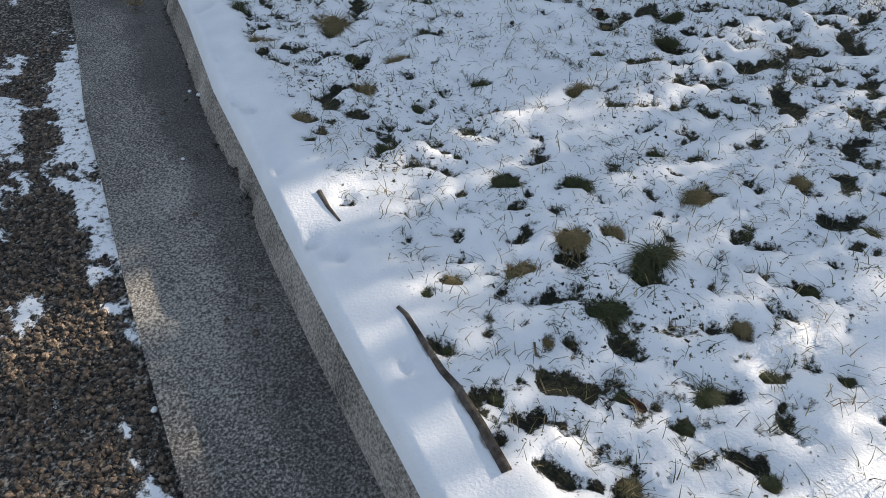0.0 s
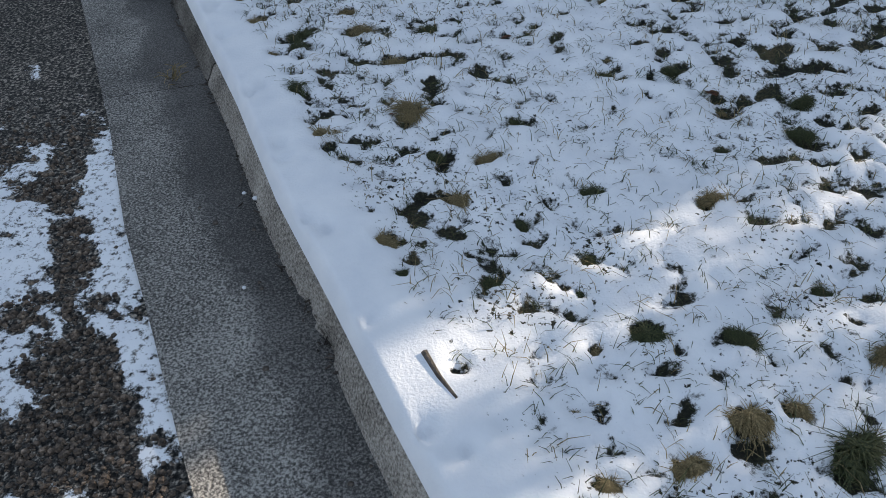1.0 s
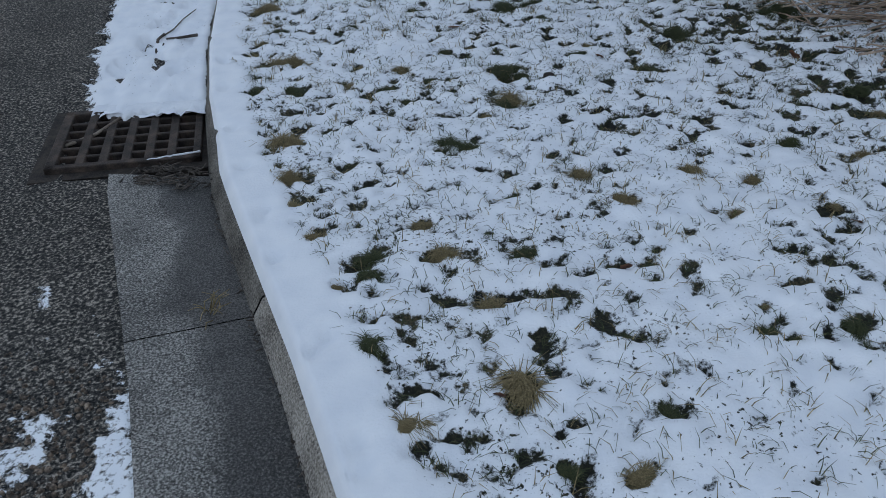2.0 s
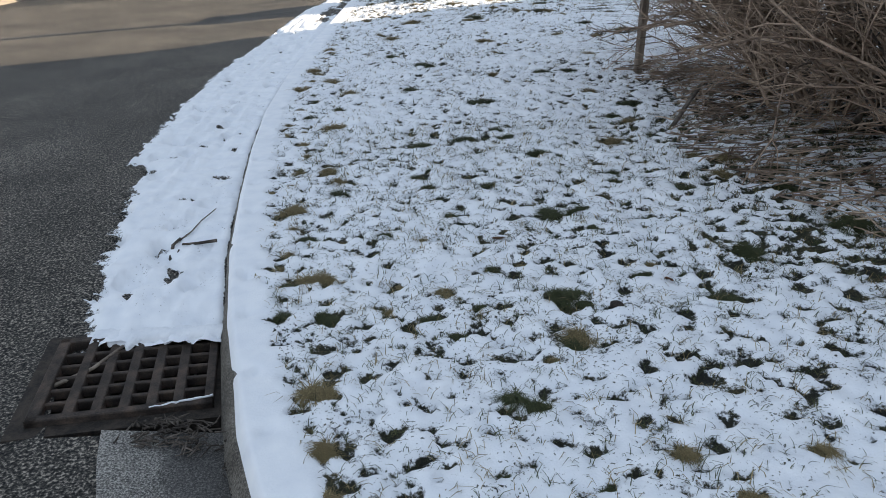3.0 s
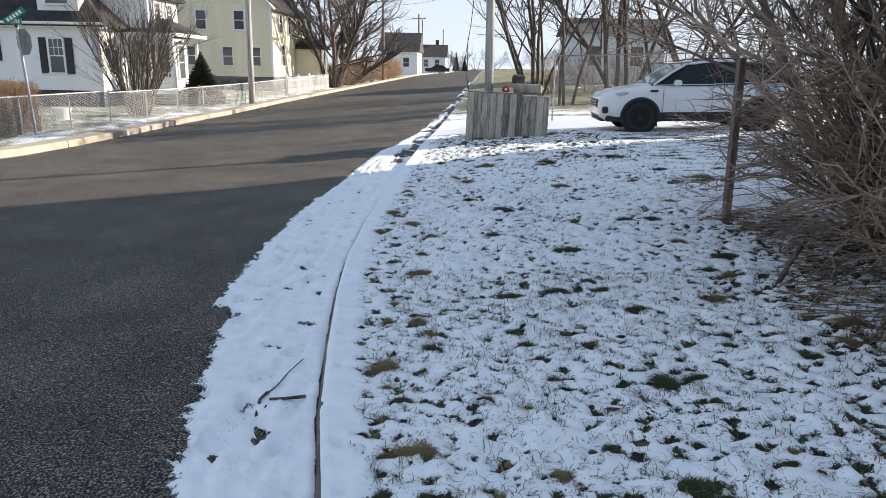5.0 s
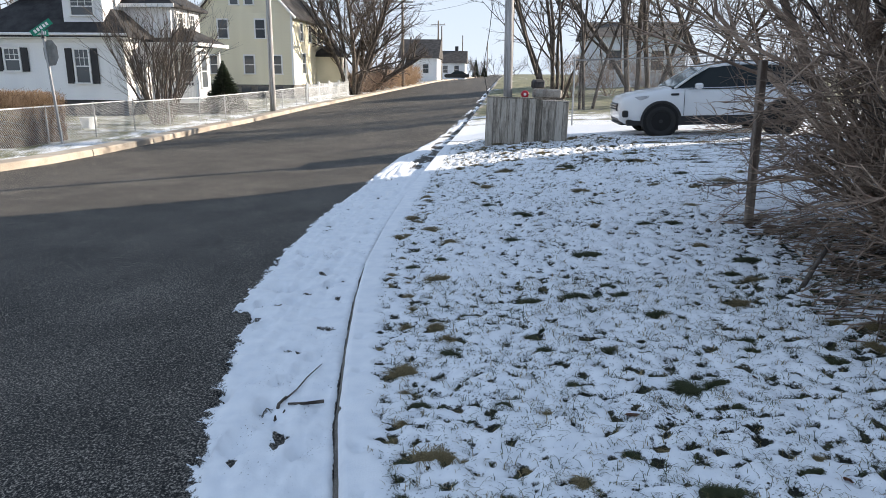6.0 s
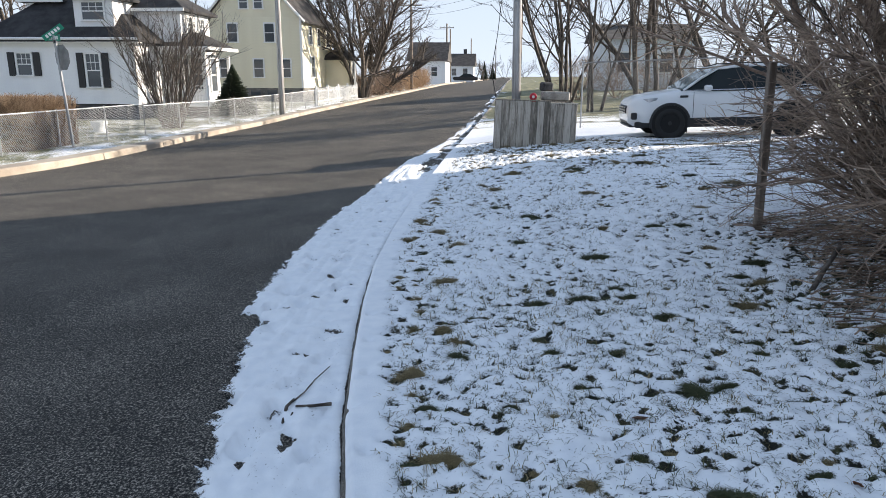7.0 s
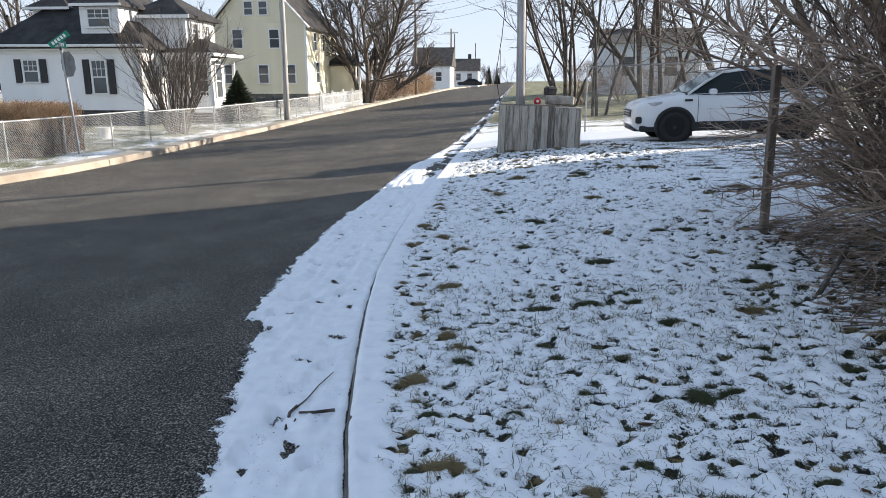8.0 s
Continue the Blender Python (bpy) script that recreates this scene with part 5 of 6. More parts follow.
chain_link("chain_link_fence", -13.75, 12.0, -13.45, 26.4, 1.05, 2.4, 0.075, "low galvanised chain-link fence along the far yard", wire=0.0036)
chain_link("chain_link_fence", -13.45, 26.4, -12.5, 38.4, 1.0, 2.4, 0.085, "low galvanised chain-link fence in front of the white house", wire=0.0036)
chain_link("chain_link_fence", 1.3, 21.9, 13.3, 22.4, 1.75, 3.0, 0.075, "tall galvanised chain-link fence behind the driveway", wire=0.0026, zinc=M_dullwire)


# ---- street sign ----
sg = thing("stop_sign", pose(-13.16, 21.6, lz(-13.16, 21.6), 0, -3.2, 0), "octagonal road sign seen from behind with green name blades", "road sign")
part("post", box(-0.03, 0.03, -0.03, 0.03, -0.2, 3.12, 0.004), M_galv, sg)
oc = bmesh.new()
bmesh.ops.create_cone(oc, cap_ends=True, segments=8, radius1=0.37, radius2=0.37, depth=0.008, matrix=pose(0, 0.05, 2.52, 90, 22.5, 0))
oct_ = part("octagon", oc, M_alu, sg, "bare aluminium back of the octagonal sign")
oct_.matrix_basis = Matrix.Translation((0.05, 0.05, 0)) @ pose(0, 0, 0, 0, 0, -28)
for name, z, ang, wide, pitch in (("name_blade", 3.2, 25, 0.62, -33), ("name_blade", 3.05, -20, 0.5, 3)):
    bl = part(name, box(-wide / 2, wide / 2, -0.006, 0.006, -0.085, 0.085, 0.003), M_greensign, sg, "green street-name blade")
    bl.matrix_basis = pose(-0.02, 0, z, 0, pitch, ang)
    for k in range(5):
        br = part("lettering", box(-wide * 0.36 + k * wide * 0.15, -wide * 0.36 + k * wide * 0.15 + wide * 0.1, -0.0095, -0.0065, -0.045, 0.045), M_trim, bl, "white lettering bar")
part("bracket", box(-0.05, 0.05, -0.03, 0.03, 2.9, 3.0, 0.004), M_alu, sg)


# ---- houses ----
def sash_window(g, x, z, w, h, depth=0.0, facing="front", y=0.0, muntins=True, shutters=False):
    """A window in a wall whose face lies in the plane y; facing 'side' turns it to +x."""
    m = (pose(x, y, z) if facing == "front" else pose(x, y, z, 0, 0, 90)) @ pose(0, -0.03, 0)
    win = new("window")
    win.parent = g
    win.matrix_basis = m
    t = 0.09
    for a, b, c, d in ((-w / 2 - t, w / 2 + t, h, h + t), (-w / 2 - t, -w / 2, 0, h), (w / 2, w / 2 + t, 0, h)):
        part("frame", box(a, b, -0.05, 0.03, c, d, 0.004), M_trim, win)
    part("sill", box(-w / 2 - t - 0.03, w / 2 + t + 0.03, -0.09, 0.03, -0.07, 0.0, 0.004), M_trim, win)
    part("sash_rail", box(-w / 2, w / 2, -0.03, 0.02, h / 2 - 0.025, h / 2 + 0.025), M_trim, win)
    part("pane", box(-w / 2, w / 2, -0.012, 0.01, h / 2 + 0.025, h), M_glass, win)
    part("pane", box(-w / 2, w / 2, -0.006, 0.016, 0, h / 2 - 0.025), M_glass, win)
    if muntins:
        for k in (1, 2):
            part("muntin", box(-w / 2 + w * k / 3 - 0.012, -w / 2 + w * k / 3 + 0.012, -0.025, -0.013, h / 2 + 0.025, h), M_trim, win)
        part("muntin", box(-w / 2, w / 2, -0.026, -0.014, h * 0.75 - 0.012, h * 0.75 + 0.012), M_trim, win)
    if shutters:
        for s in (-1, 1):
            part("shutter", box(s * (w / 2 + t + 0.2) - 0.16, s * (w / 2 + t + 0.2) + 0.16, -0.06, -0.005, -0.05, h + 0.06, 0.008), M_blackpaint, win, "black louvred shutter")
    return win


def siding(g, x0, x1, z0, z1, y, step, mat, name="siding_board", side=None):
    """Lapped boards on a wall face."""
    k = 0
    mesh = None
    while z0 + k * step < z1 - 0.02:
        z = z0 + k * step
        if mesh is None:
            bm = bmesh.new()
            h = step + 0.01
            vs = [bm.verts.new(p) for p in ((x0, -0.022, 0), (x1, -0.022, 0), (x1, -0.004, h), (x0, -0.004, h), (x0, 0.0, 0), (x1, 0.0, 0))]
            bm.faces.new((vs[0], vs[1], vs[2], vs[3]))
            bm.faces.new((vs[4], vs[5], vs[1], vs[0]))
            ob = part(name, bm, mat, g)
            mesh = ob.data
        else:
            ob = new(name, mesh)
            ob.parent = g
        ob.matrix_basis = pose(0, y, z) if side is None else pose(side, 0, z, 0, 0, 90)
        k += 1


def hip_roof(x0, x1, y0, y1, z0, over, rise, ridge, thick=0.12):
    """A hipped roof: eaves rectangle with an overhang, up to a ridge rectangle inset by `ridge`."""
    bm = bmesh.new()
    a = [bm.verts.new(p) for p in ((x0 - over, y0 - over, z0), (x1 + over, y0 - over, z0), (x1 + over, y1 + over, z0), (x0 - over, y1 + over, z0))]
    b = [bm.verts.new(p) for p in ((x0 + ridge, y0 + ridge, z0 + rise), (x1 - ridge, y0 + ridge, z0 + rise), (x1 - ridge, y1 - ridge, z0 + rise), (x0 + ridge, y1 - ridge, z0 + rise))]
    c = [bm.verts.new(v.co - Vector((0, 0, thick))) for v in a]
    for k in range(4):
        bm.faces.new((a[k], a[(k + 1) % 4], b[(k + 1) % 4], b[k]))
        bm.faces.new((c[k], c[(k + 1) % 4], a[(k + 1) % 4], a[k]))
    bm.faces.new(b)
    bm.faces.new(c[::-1])
    bmesh.ops.recalc_face_normals(bm, faces=bm.faces[:])
    return bm


def white_house():
    g = thing("house", pose(-17.55, 34.0, 0, 0, 0, 0), "white clapboard house with black shingle roof and black shutters", "house")
    W, D, z0, z1 = 6.9, 9.5, 0.28, 3.02
    part("foundation", box(-W + 0.06, -0.06, 0.06, D, -0.6, z0, 0.0), M_brick, g, "dark grey foundation wall")
    part("wall", box(-W, 0, 0, D, z0, z1), M_white, g)
    siding(g, -W, 0, z0, z1 - 0.05, 0, 0.16, M_white)
    siding(g, 0, D, z0, z1 - 0.05, 0, 0.16, M_white, side=0.0)
    part("corner_board", box(-0.1, 0.03, -0.03, 0.1, z0, z1), M_trim, g)
    part("fascia", box(-W - 0.5, 0.45, -0.45, -0.4, z1 - 0.02, z1 + 0.2, 0.01), M_trim, g)
    part("gutter_pipe", tube([(-W - 0.5, -0.5, z1 + 0.16), (0.5, -0.5, z1 + 0.14)], 0.06, 8), M_trim, g)
    part("soffit", box(-W - 0.48, 0.44, -0.42, 0.0, z1 - 0.03, z1 + 0.01), M_trim, g)
    part("frieze_board", box(-W, 0.02, -0.035, 0.0, z1 - 0.22, z1 - 0.035), M_trim, g)
    part("roof", hip_roof(-W, 0, 0, D, z1 + 0.14, 0.5, 3.3, 3.3), M_roof, g)
    sash_window(g, -5.28, 1.58, 0.66, 0.95, y=0.0, shutters=True)
    sash_window(g, -1.98, 1.06, 0.62, 1.45, y=0.0, shutters=True)
    sash_window(g, 0.0, 1.2, 0.6, 0.9, y=1.2, facing="side")
    for dx, dy, wide in ((-1.8, 0.15, 1.85), (-5.0, 1.5, 1.7)):
        d = new("dormer")
        d.parent = g
        d.matrix_basis = pose(dx, dy, 3.78)
        part("cheek", box(-wide / 2, wide / 2, 0.0, 2.8, -0.4, 1.22), M_white, d)
        part("roof", hip_roof(-wide / 2, wide / 2, 0, 2.8, 1.22, 0.28, 0.75, 0.8, 0.1), M_roof, d)
        part("fascia", box(-wide / 2 - 0.29, wide / 2 + 0.29, -0.3, -0.27, 1.12, 1.24), M_trim, d)
        if dy < 1:
            sash_window(g, dx, 4.02, 1.0, 0.74, y=dy)
    # the taller bay and the porch on the street side
    part("bay_wall", box(-1.2, 1.4, 2.0, 5.4, 3.0, 4.62), M_white, g)
    part("bay_roof", hip_roof(-1.2, 1.4, 2.0, 5.4, 4.64, 0.35, 1.0, 1.2), M_roof, g)
    part("bay_fascia", box(-1.55, 1.76, 1.62, 1.66, 4.5, 4.66), M_trim, g)
    sash_window(g, 1.4, 3.45, 0.6, 0.85, y=2.9, facing="side")
    sash_window(g, 1.4, 3.45, 0.6, 0.85, y=4.3, facing="side")
    part("porch_roof", hip_roof(0.0, 2.5, 1.9, 5.2, 2.9, 0.3, 0.75, 1.0), M_roof, g)
    part("porch_beam", box(0.0, 2.6, 1.72, 1.9, 2.55, 2.8, 0.01), M_trim, g)
    part("porch_fascia", box(-0.1, 2.82, 1.56, 1.6, 2.76, 2.92), M_trim, g)
    part("side_fascia", box(2.8, 2.84, 1.6, 5.5, 2.76, 2.92), M_trim, g)
    part("porch_deck", box(0.0, 2.6, 1.9, 5.2, 0.1, 0.28, 0.01), M_trim, g)
    part("porch_skirt", box(0.05, 2.55, 1.95, 5.1, -0.55, 0.1), M_brick, g)
    for px, py in ((0.3, 2.0), (1.3, 2.0), (2.45, 2.0), (2.45, 5.0)):
        part("column", tube([(px, py, 0.28), (px, py, 0.5), (px, py, 2.56)], [0.13, 0.1, 0.08], 10), M_trim, g)
    part("porch_wall", box(0.3, 1.9, 3.4, 5.1, 0.28, 2.6), M_white, g)
    for wx in (0.75, 1.45):
        sash_window(g, wx, 0.9, 0.52, 1.5, y=3.4, muntins=False)
    sash_window(g, 1.9, 0.8, 0.7, 1.6, y=4.2, facing="side", muntins=False)
    for k in range(14):
        part("baluster", box(0.4 + k * 0.145, 0.43 + k * 0.145, 1.98, 2.02, 0.36, 1.05), M_trim, g)
    part("handrail", box(0.3, 2.4, 1.95, 2.05, 1.05, 1.12, 0.01), M_trim, g)
    return g


white_house()


def cream_house():
    g = thing("house", pose(-14.75, 52.0, 0), "tall cream clapboard house with two storeys and an attic", "house")
    W, D, z0, z1 = 6.7, 9.0, 0.72, 5.45
    part("foundation", box(-W + 0.05, -0.05, 0.05, D, -0.6, z0), M_conc, g)
    part("wall", box(-W, 0, 0, D, z0, z1), M_cream, g)
    siding(g, -W, 0, z0, z1, 0, 0.2, M_cream)
    siding(g, 0, D, z0, z1, 0, 0.2, M_cream, side=0.0)
    # gable to the viewer, roof running back
    bm = bmesh.new()
    top = z1 + 3.6
    vs = [bm.verts.new(p) for p in ((-W, 0, z1), (0, 0, z1), (-W / 2, 0, top), (-W, D, z1), (0, D, z1), (-W / 2, D, top))]
    for f in ((0, 1, 2), (5, 4, 3), (0, 2, 5, 3), (1, 4, 5, 2), (0, 3, 4, 1)):
        bm.faces.new([vs[k] for k in f])
    part("gable", bm, M_cream, g)
    for s, xa in ((-1, -W - 0.35), (1, 0.35)):
        bm = bmesh.new()
        k = 3.6 / (W / 2)
        za = z1 - 0.35 * k + 0.06
        vs = [bm.verts.new(p) for p in ((xa, -0.35, za), (-W / 2, -0.35, top + 0.06), (-W / 2, D + 0.3, top + 0.06), (xa, D + 0.3, za))]
        lo = [bm.verts.new(v.co - Vector((0, 0, -0.14))) for v in vs]
        bm.faces.new(vs)
        bm.faces.new(lo[::-1])
        for i in range(4):
            bm.faces.new((vs[i], vs[(i + 1) % 4], lo[(i + 1) % 4], lo[i]))
        bmesh.ops.recalc_face_normals(bm, faces=bm.faces[:])
        part("roof", bm, M_greyroof, g)
        part("rake_board", tube([(xa, -0.36, za + 0.05), (-W / 2, -0.36, top + 0.1)], 0.09, 4), M_trim, g)
    part("corner_board", box(-0.12, 0.03, -0.03, 0.12, z0, z1), M_trim, g)
    for x, z in ((-4.9, 3.88), (-2.25, 3.88), (-3.15, 1.48), (-1.2, 1.48), (-5.6, 1.48)):
        sash_window(g, x, z, 0.66, 1.2, y=0.0, muntins=False)
    for x in (-4.0, -2.95):
        sash_window(g, x, 6.1, 0.55, 0.85, y=0.0, muntins=False)
    for y in (2.2, 4.6, 7.4):
        sash_window(g, 0.0, 3.8, 0.7, 1.2, y=y, facing="side", muntins=False)
    sash_window(g, 0.0, 1.5, 0.9, 1.4, y=2.6, facing="side", muntins=False)
    for x in (-3.5, -2.3, -4.7, -1.2):
        part("cellar_window", box(x - 0.35, x + 0.35, 0.03, 0.06, 0.2, 0.6, 0.004), M_glass, g)
    # porch with its own little gable on the street side
    part("porch_wall", box(0.0, 1.9, 6.6, 9.2, z0, 2.9), M_cream, g)
    part("porch_roof", hip_roof(0.0, 1.9, 6.6, 9.2, 2.9, 0.3, 1.0, 0.9), M_greyroof, g)
    part("porch_post", box(2.35, 2.5, 6.2, 6.35, 0.2, 2.8, 0.01), M_trim, g)
    part("step", box(1.9, 3.0, 6.8, 8.6, -0.3, 0.45, 0.02), M_conc, g)
    part("door", box(1.89, 1.94, 7.4, 8.3, z0, 2.75, 0.004), M_trim, g)
    return g


cream_house()


def picket_fence(x0, y0, x1, y1, height, label, half=0.055):
    L = math.hypot(x1 - x0, y1 - y0)
    ang = math.degrees(math.atan2(y1 - y0, x1 - x0))
    g = thing("picket_fence", pose(x0, y0, lz(x0, y0), 0, -math.degrees(math.atan2(lz(x1, y1) - lz(x0, y0), L)), ang), label, "fence")
    bm = box(-half, half, -0.012, 0.012, 0.06, 1.0, 0.004)
    ob = part("picket", bm, M_trim, g)
    n = int(L / 0.145)
    for k in range(n):
        o = ob if k == 0 else new("picket", ob.data)
        o.parent = g
        dip = 0.05 * math.sin(math.pi * ((k * 0.145) % 2.4) / 2.4)
        o.matrix_basis = pose(k * 0.145, 0, 0) @ Matrix.Diagonal((1, 1, height - dip, 1))
    for z in (0.25, height * 0.75):
        part("rail", box(0, L, 0.012, 0.05, z, z + 0.08, 0.004), M_trim, g)
    for k in range(int(L / 2.4) + 1):
        part("post", box(k * 2.4 - 0.06, k * 2.4 + 0.06, 0.05, 0.17, -0.1, height + 0.1, 0.01), M_trim, g)
    return g


chain_link("chain_link_fence", -12.5, 38.4, -12.4, 46.6, 1.0, 2.4, 0.085, "low galvanised chain-link fence beside the utility pole", wire=0.0036)
picket_fence(-12.4, 46.8, -11.75, 56.5, 1.15, "white close-boarded picket fence by the cream house's gate", 0.018)


def plain_house(x, y, w, d, h, rise, wall, roof, label, ridge_along="x", windows=((0.25, 1.2), (0.7, 1.2)), stack=True):
    g = thing("house", pose(x, y, lz(x, y)), label, "house")
    part("wall", box(0, w, 0, d, -0.4, h), wall, g)
    bm = bmesh.new()
    o = 0.3
    if ridge_along == "x":
        pr = [(-o, -o, h - 0.05), (-o, d / 2, h + rise), (-o, d + o, h - 0.05)]
        q = [(w + o, p[1], p[2]) for p in pr]
    else:
        pr = [(-o, -o, h - 0.05), (w / 2, -o, h + rise), (w + o, -o, h - 0.05)]
        q = [(p[0], d + o, p[2]) for p in pr]
    a, b = [bm.verts.new(p) for p in pr], [bm.verts.new(p) for p in q]
    bm.faces.new(a)
    bm.faces.new(b[::-1])
    for k in range(3):
        bm.faces.new((a[k], b[k], b[(k + 1) % 3], a[(k + 1) % 3]))
    bmesh.ops.recalc_face_normals(bm, faces=bm.faces[:])
    part("roof", bm, roof, g)
    if ridge_along != "x":
        gb = bmesh.new()
        vs = [gb.verts.new(p) for p in ((0, -o - 0.02, h), (w, -o - 0.02, h), (w / 2, -o - 0.02, h + rise * 0.93))]
        gb.faces.new(vs)
        part("gable", gb, wall, g)
    if stack:
        part("chimney", box(w * 0.6, w * 0.6 + 0.6, d / 2, d / 2 + 0.6, h + rise * 0.5, h + rise + 0.8, 0.02), M_brick, g)
    for u, z in windows:
        sash_window(g, w * u, z, 0.8, 1.2, y=0.0, muntins=False)
    return g


plain_house(5.6, 50.0, 6.0, 7.0, 3.3, 1.1, M_blueside, M_greyroof, "pale blue-white house behind the bare trees")
plain_house(-13.9, 104.0, 5.3, 9.0, 3.3, 2.7, M_white, M_greyroof, "white house far up the street with a dark roof", stack=False)
plain_house(-10.6, 131.0, 5.0, 8.0, 2.9, 2.2, M_white, M_greyroof, "small white house at the street's far end", windows=((0.3, 1.2), (0.7, 1.2)))
plain_house(12.4, 9.5, 4.2, 11.3, 8.0, 1.2, M_white, M_greyroof, "two-storey house beyond the shrubs that shades the lawn", "y", ((0.25, 1.2), (0.7, 1.2), (0.25, 4.0), (0.7, 4.0)))


# ---- trees and planting ----
def tree(x, y, seed, stems, height, r, label, kids=6, out=0.35, depth=3, mat=M_bark, spread=0.7, group="bare trees"):
    rng = random.Random(seed)
    g = thing("tree", pose(x, y, lz(x, y)), label, "tree", group)
    for k in range(stems):
        a = math.tau * (k + 0.4 * rng.random()) / stems
        t = Twigs()
        t.branch(rng, Vector((0.25 * math.cos(a) if stems > 1 else 0, 0.25 * math.sin(a) if stems > 1 else 0, -0.2)), Vector((out * math.cos(a) * (0.5 + rng.random()), out * math.sin(a) * (0.5 + rng.random()), 1)),
                 height * (0.8 + 0.3 * rng.random()), r * (0.7 + 0.5 * rng.random()), depth, kids=kids, wander=0.14, lift=0.04, sides=7, spread=spread, low=0.2, shrink=0.44, thin=0.4)
        t.make("trunk", mat, g)
    return g


tree(-11.9, 59.0, 1, 8, 10.0, 0.2, "large bare tree with many spreading stems beside the cream house", kids=9, out=0.42, spread=0.75)
tree(-11.9, 64.5, 2, 4, 7.0, 0.24, "bare spreading tree behind the picket fence", kids=7, out=0.9, spread=0.85)
tree(-11.8, 70.0, 12, 3, 6.0, 0.2, "bare spreading tree up the street", kids=5, out=0.9)
tree(1.6, 31.0, 4, 7, 7.5, 0.085, "clump of slender bare trunks behind the driveway", out=0.35)
tree(2.6, 29.0, 5, 3, 7.0, 0.06, "clump of slender bare trunks behind the driveway", out=0.15)
tree(4.4, 29.5, 6, 2, 8.0, 0.15, "bare tree with a thick dark trunk behind the fence", out=0.12)
tree(5.1, 30.5, 7, 3, 7.5, 0.1, "bare leaning tree behind the fence", out=0.6)
tree(6.8, 31.5, 8, 2, 7.0, 0.08, "bare leaning tree behind the fence", out=0.4)
tree(11.0, 42.0, 9, 4, 7.0, 0.13, "bare tree behind the parked car", out=0.5)
tree(15.5, 46.0, 10, 4, 7.0, 0.14, "bare tree behind the parked car", out=0.5)
tree(-13.95, 29.6, 13, 26, 4.0, 0.036, "upright bare multi-stemmed shrub tree in the front yard", kids=8, out=0.36, depth=2, mat=M_bark, spread=0.5, group="bare yard shrubs")
tree(-31.5, 46.0, 14, 4, 7.5, 0.16, "bare tree behind the white house", out=0.6)
tree(-36.5, 52.0, 16, 4, 8.5, 0.16, "bare tree behind the white house", out=0.6)
tree(-24, 50.0, 15, 3, 8.0, 0.16, "bare tree behind the white house", out=0.6)
for k in range(20):
    tree(rt.uniform(-12, 26), rt.uniform(150, 200), 30 + k, 3, 4.6, 0.07, "distant bare tree at the street's end", kids=6, out=0.6, depth=3, group="distant trees")

for x, y, sd, n, h in ((3.3, 8.4, 71, 4, 4.0), (2.9, 7.3, 72, 3, 3.4), (3.8, 7.5, 73, 4, 4.4), (3.4, 6.2, 74, 3, 3.8), (4.4, 7.0, 75, 4, 4.6), (3.9, 9.4, 76, 4, 4.4), (5.0, 7.6, 77, 3, 3.2), (6.3, 7.4, 78, 3, 4.0), (7.5, 7.9, 79, 3, 4.5), (3.2, 9.0, 81, 3, 4.2), (2.9, 8.1, 83, 3, 3.8)):
    tree(x, y, sd, n + 2, h, 0.045 if sd % 2 else 0.03, "brown-stemmed bare thicket tree among the shrubs", kids=7, out=0.5, depth=3, mat=M_bark if sd % 3 == 0 else M_twig, spread=0.8, group="thicket trees")
# unseen saplings set across the sun's path, added to stripe the near lawn with shadow
for k in range(15):
    u = -1.75 + 0.25 * k + 0.1 * rt.random()
    tree(8.6 - 0.42 * u, 4.75 + 0.91 * u, 120 + k, 1, 4.6, 0.062, "unseen slender bare sapling added to cast shadow stripes on the lawn", kids=4, out=0.04, depth=1, mat=M_bark, group="row of saplings")
# hedges
def clipped_hedge(x0, x1, y0, y1, h, seed, label):
    """A box-clipped hedge: dark upright stems below, a fringe of pale cut tips above."""
    rng = random.Random(seed)
    g = thing("hedge", pose(x0, y0, lz(x0, y0)), label, "hedge")
    low, top = Twigs(), Twigs()
    for k in range(int(520 * (x1 - x0) * (y1 - y0))):
        p = Vector((rng.random() * (x1 - x0), rng.random() * (y1 - y0), 0))
        t = h * (0.88 + 0.17 * rng.random())
        m = p + Vector((rng.gauss(0, 0.12), rng.gauss(0, 0.12), t * (0.5 + 0.2 * rng.random())))
        q = m + Vector((rng.gauss(0, 0.1), rng.gauss(0, 0.1), t - m.z))
        low.tube([p, p.lerp(m, 0.5) + Vector((rng.gauss(0, 0.04), rng.gauss(0, 0.04), 0)), m], 0.011, 0.006, 3)
        top.tube([m, q], 0.006, 0.003, 3)
        for j in range(4):
            u = m.lerp(q, rng.random()) if j else p.lerp(m, 0.3 + 0.7 * rng.random())
            way = Vector((rng.gauss(0, 1), rng.gauss(0, 1), 0.5 + rng.random())) * (0.09 if j else 0.16)
            (top if j > 1 else low).tube([u, u + way], 0.005, 0.002, 3)
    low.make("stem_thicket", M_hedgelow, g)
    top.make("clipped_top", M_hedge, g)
    return g


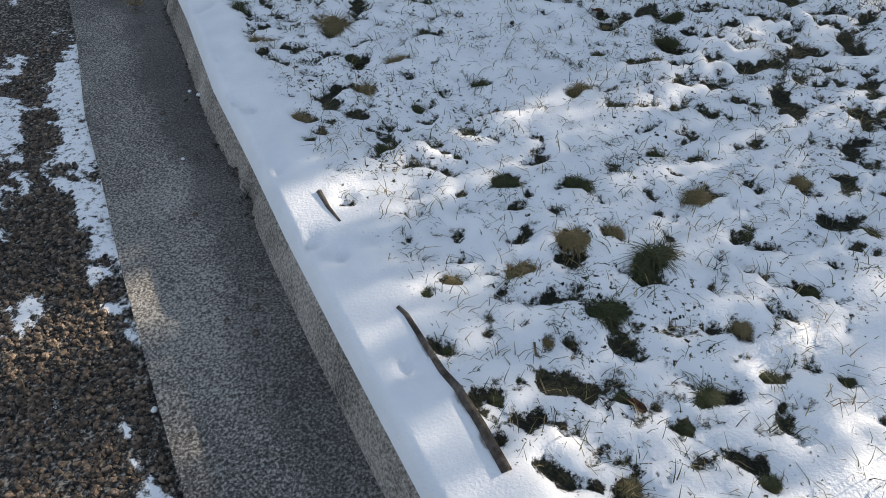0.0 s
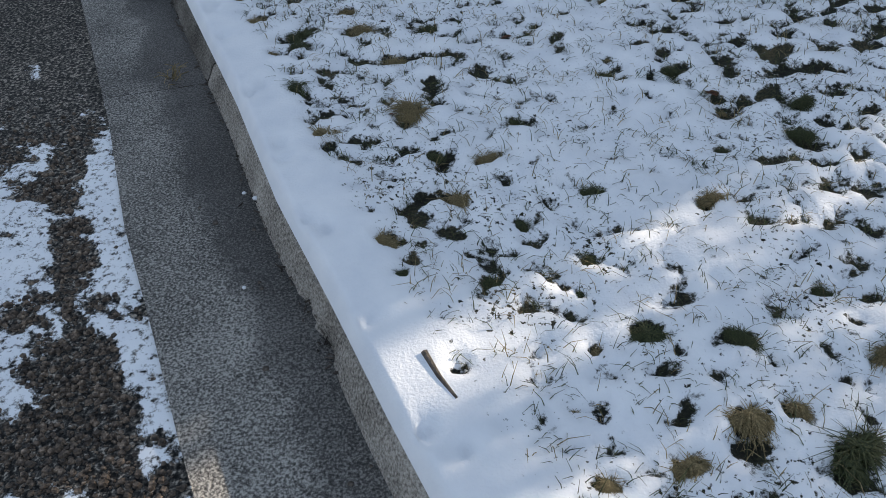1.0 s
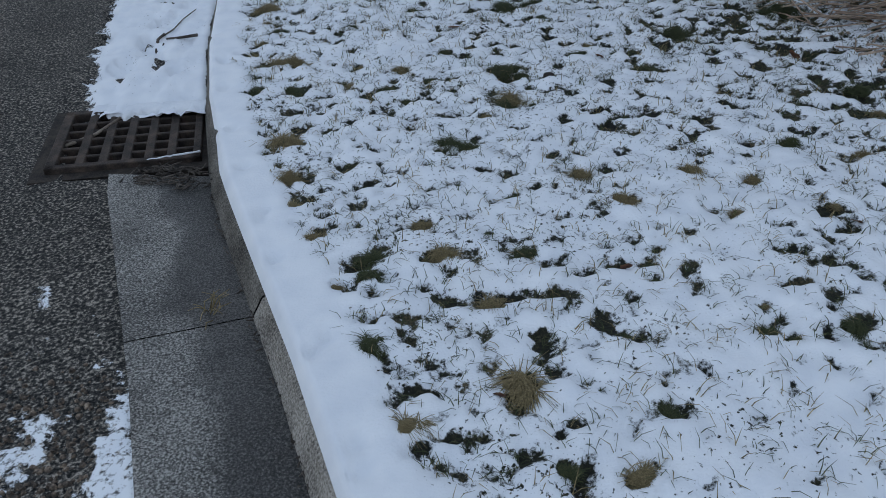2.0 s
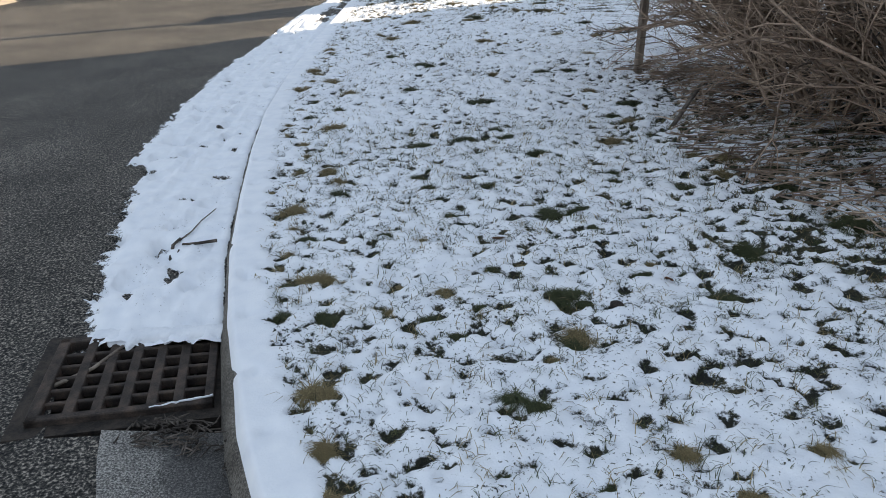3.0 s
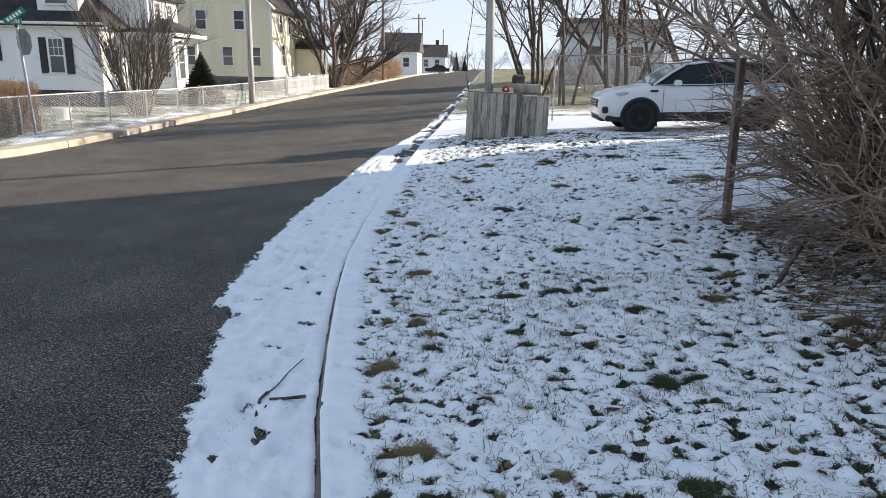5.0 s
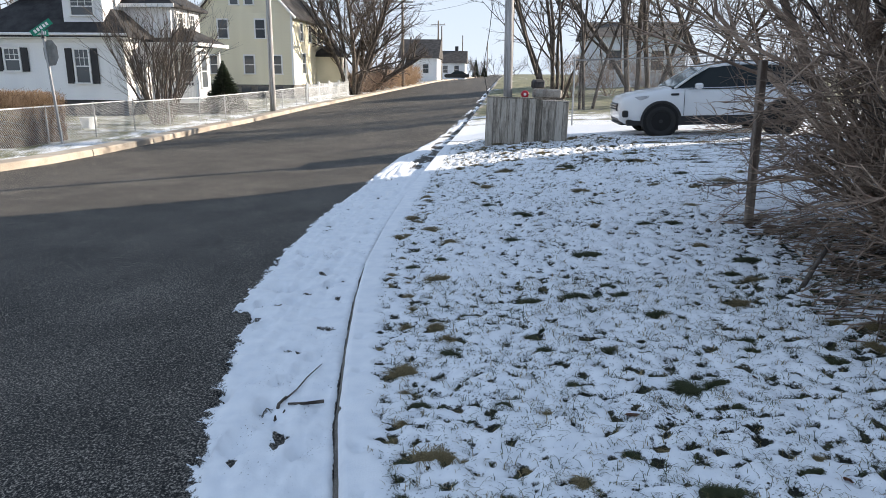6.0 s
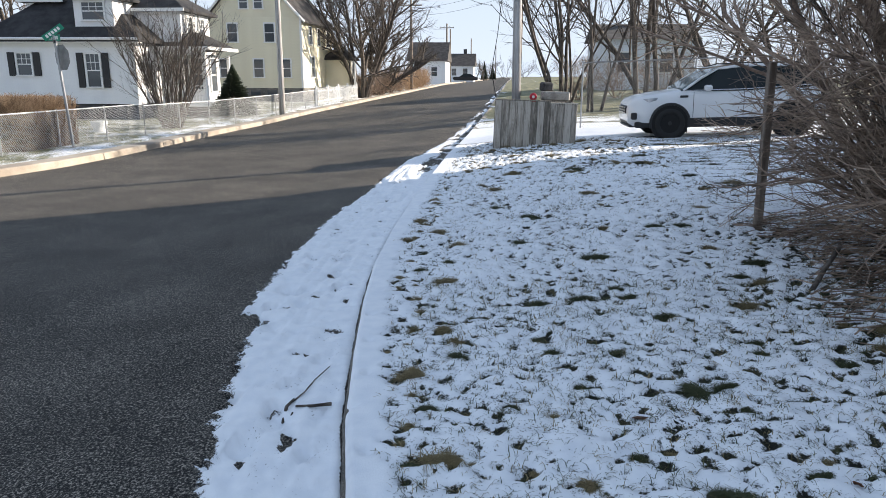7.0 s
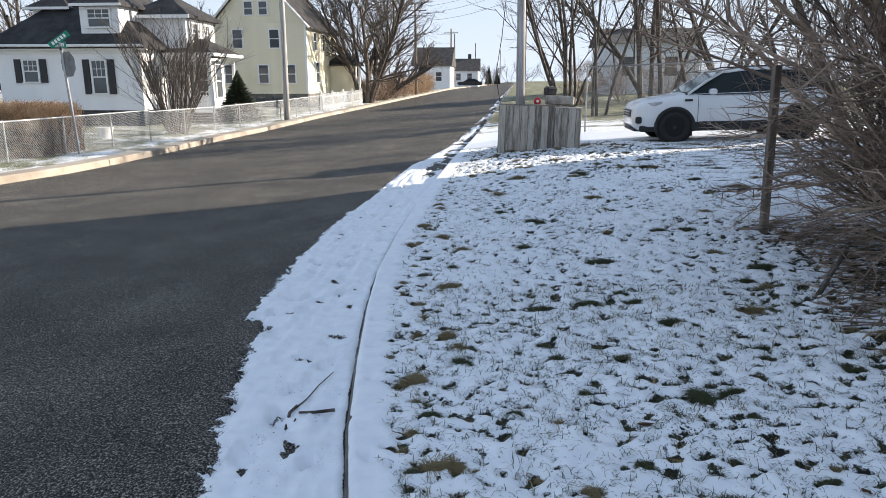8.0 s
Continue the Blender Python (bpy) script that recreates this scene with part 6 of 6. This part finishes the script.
clipped_hedge(-17.4, -13.72, 20.2, 22.9, 1.4, 91, "box-clipped leafless hedge with russet tips behind the chain-link fence")
for k in range(14):
    yk = 59.5 + k * 2.3
    shrub(far_curb(yk) - 1.1 - 0.5 * (k % 2), yk, 0.8 + 0.1 * (k % 3), 24, rt, "bare brown hedge shrub along the far kerb", "hedge along the far kerb", RUSSET if k > 5 else STEMS)
for k in range(6):
    shrub(3.0 + k * 2.0, 38.0 + (k % 2), 0.9, 16, rt, "bare brown shrub behind the trees", "shrubs behind the trees")


def evergreen(x, y, h, r, seed, label):
    rng = random.Random(seed)
    g = thing("evergreen", pose(x, y, lz(x, y)), label, "tree")
    part("trunk", tube([(0, 0, -0.1), (0, 0, h * 0.8)], [0.06, 0.02], 6), M_bark, g)
    t = Twigs()
    for k in range(2600):
        u = rng.random() ** 1.2
        a = rng.random() * math.tau
        rr = r * (1 - u) * (0.55 + 0.5 * rng.random()) + 0.03
        p = Vector((rr * 0.5 * math.cos(a), rr * 0.5 * math.sin(a), 0.08 + u * h))
        q = Vector((rr * math.cos(a + 0.2), rr * math.sin(a + 0.2), 0.08 + u * h + 0.12 * rng.random()))
        t.tube([p, p.lerp(q, 0.6), q], 0.03, 0.008, 3)
    t.make("crown", M_ever, g)


evergreen(-14.0, 36.6, 2.35, 1.3, 5, "small dark conical evergreen beside the porch")
evergreen(-4.5, 172.0, 4.2, 1.1, 6, "distant dark evergreen at the street's end")
evergreen(-2.6, 176.0, 3.0, 1.0, 7, "distant dark evergreen at the street's end")
tub = thing("planter_tub", pose(-15.6, 27.2, lz(-15.6, 27.2)), "white plastic planter tub on the frosted front yard", "planter")
part("tub", tube([(0, 0, 0), (0, 0, 0.36), (0, 0, 0.4)], [0.2, 0.3, 0.32], 16), M_trim, tub, smooth=False)
far = thing("car", pose(-8.9, 126.0, lz(-8.9, 126.0), 0, 0, 0), "dark parked car far up the street", "car")
part("body", loft([(0.0, 0.5, 0.8), (0.3, 0.3, 0.9), (1.2, 0.3, 0.95), (3.4, 0.3, 0.95), (4.2, 0.35, 0.9)], lambda x, a, b: [(x, -0.85, a), (x, -0.85, b), (x, 0.85, b), (x, 0.85, a)]), M_plastic, far)
part("window_band", loft([(1.1, 0.9, 0.95), (1.8, 0.9, 1.4), (3.0, 0.9, 1.4), (3.7, 0.9, 1.0)], lambda x, a, b: [(x, -0.7, a), (x, -0.65, b), (x, 0.65, b), (x, 0.7, a)]), M_carglass, far)
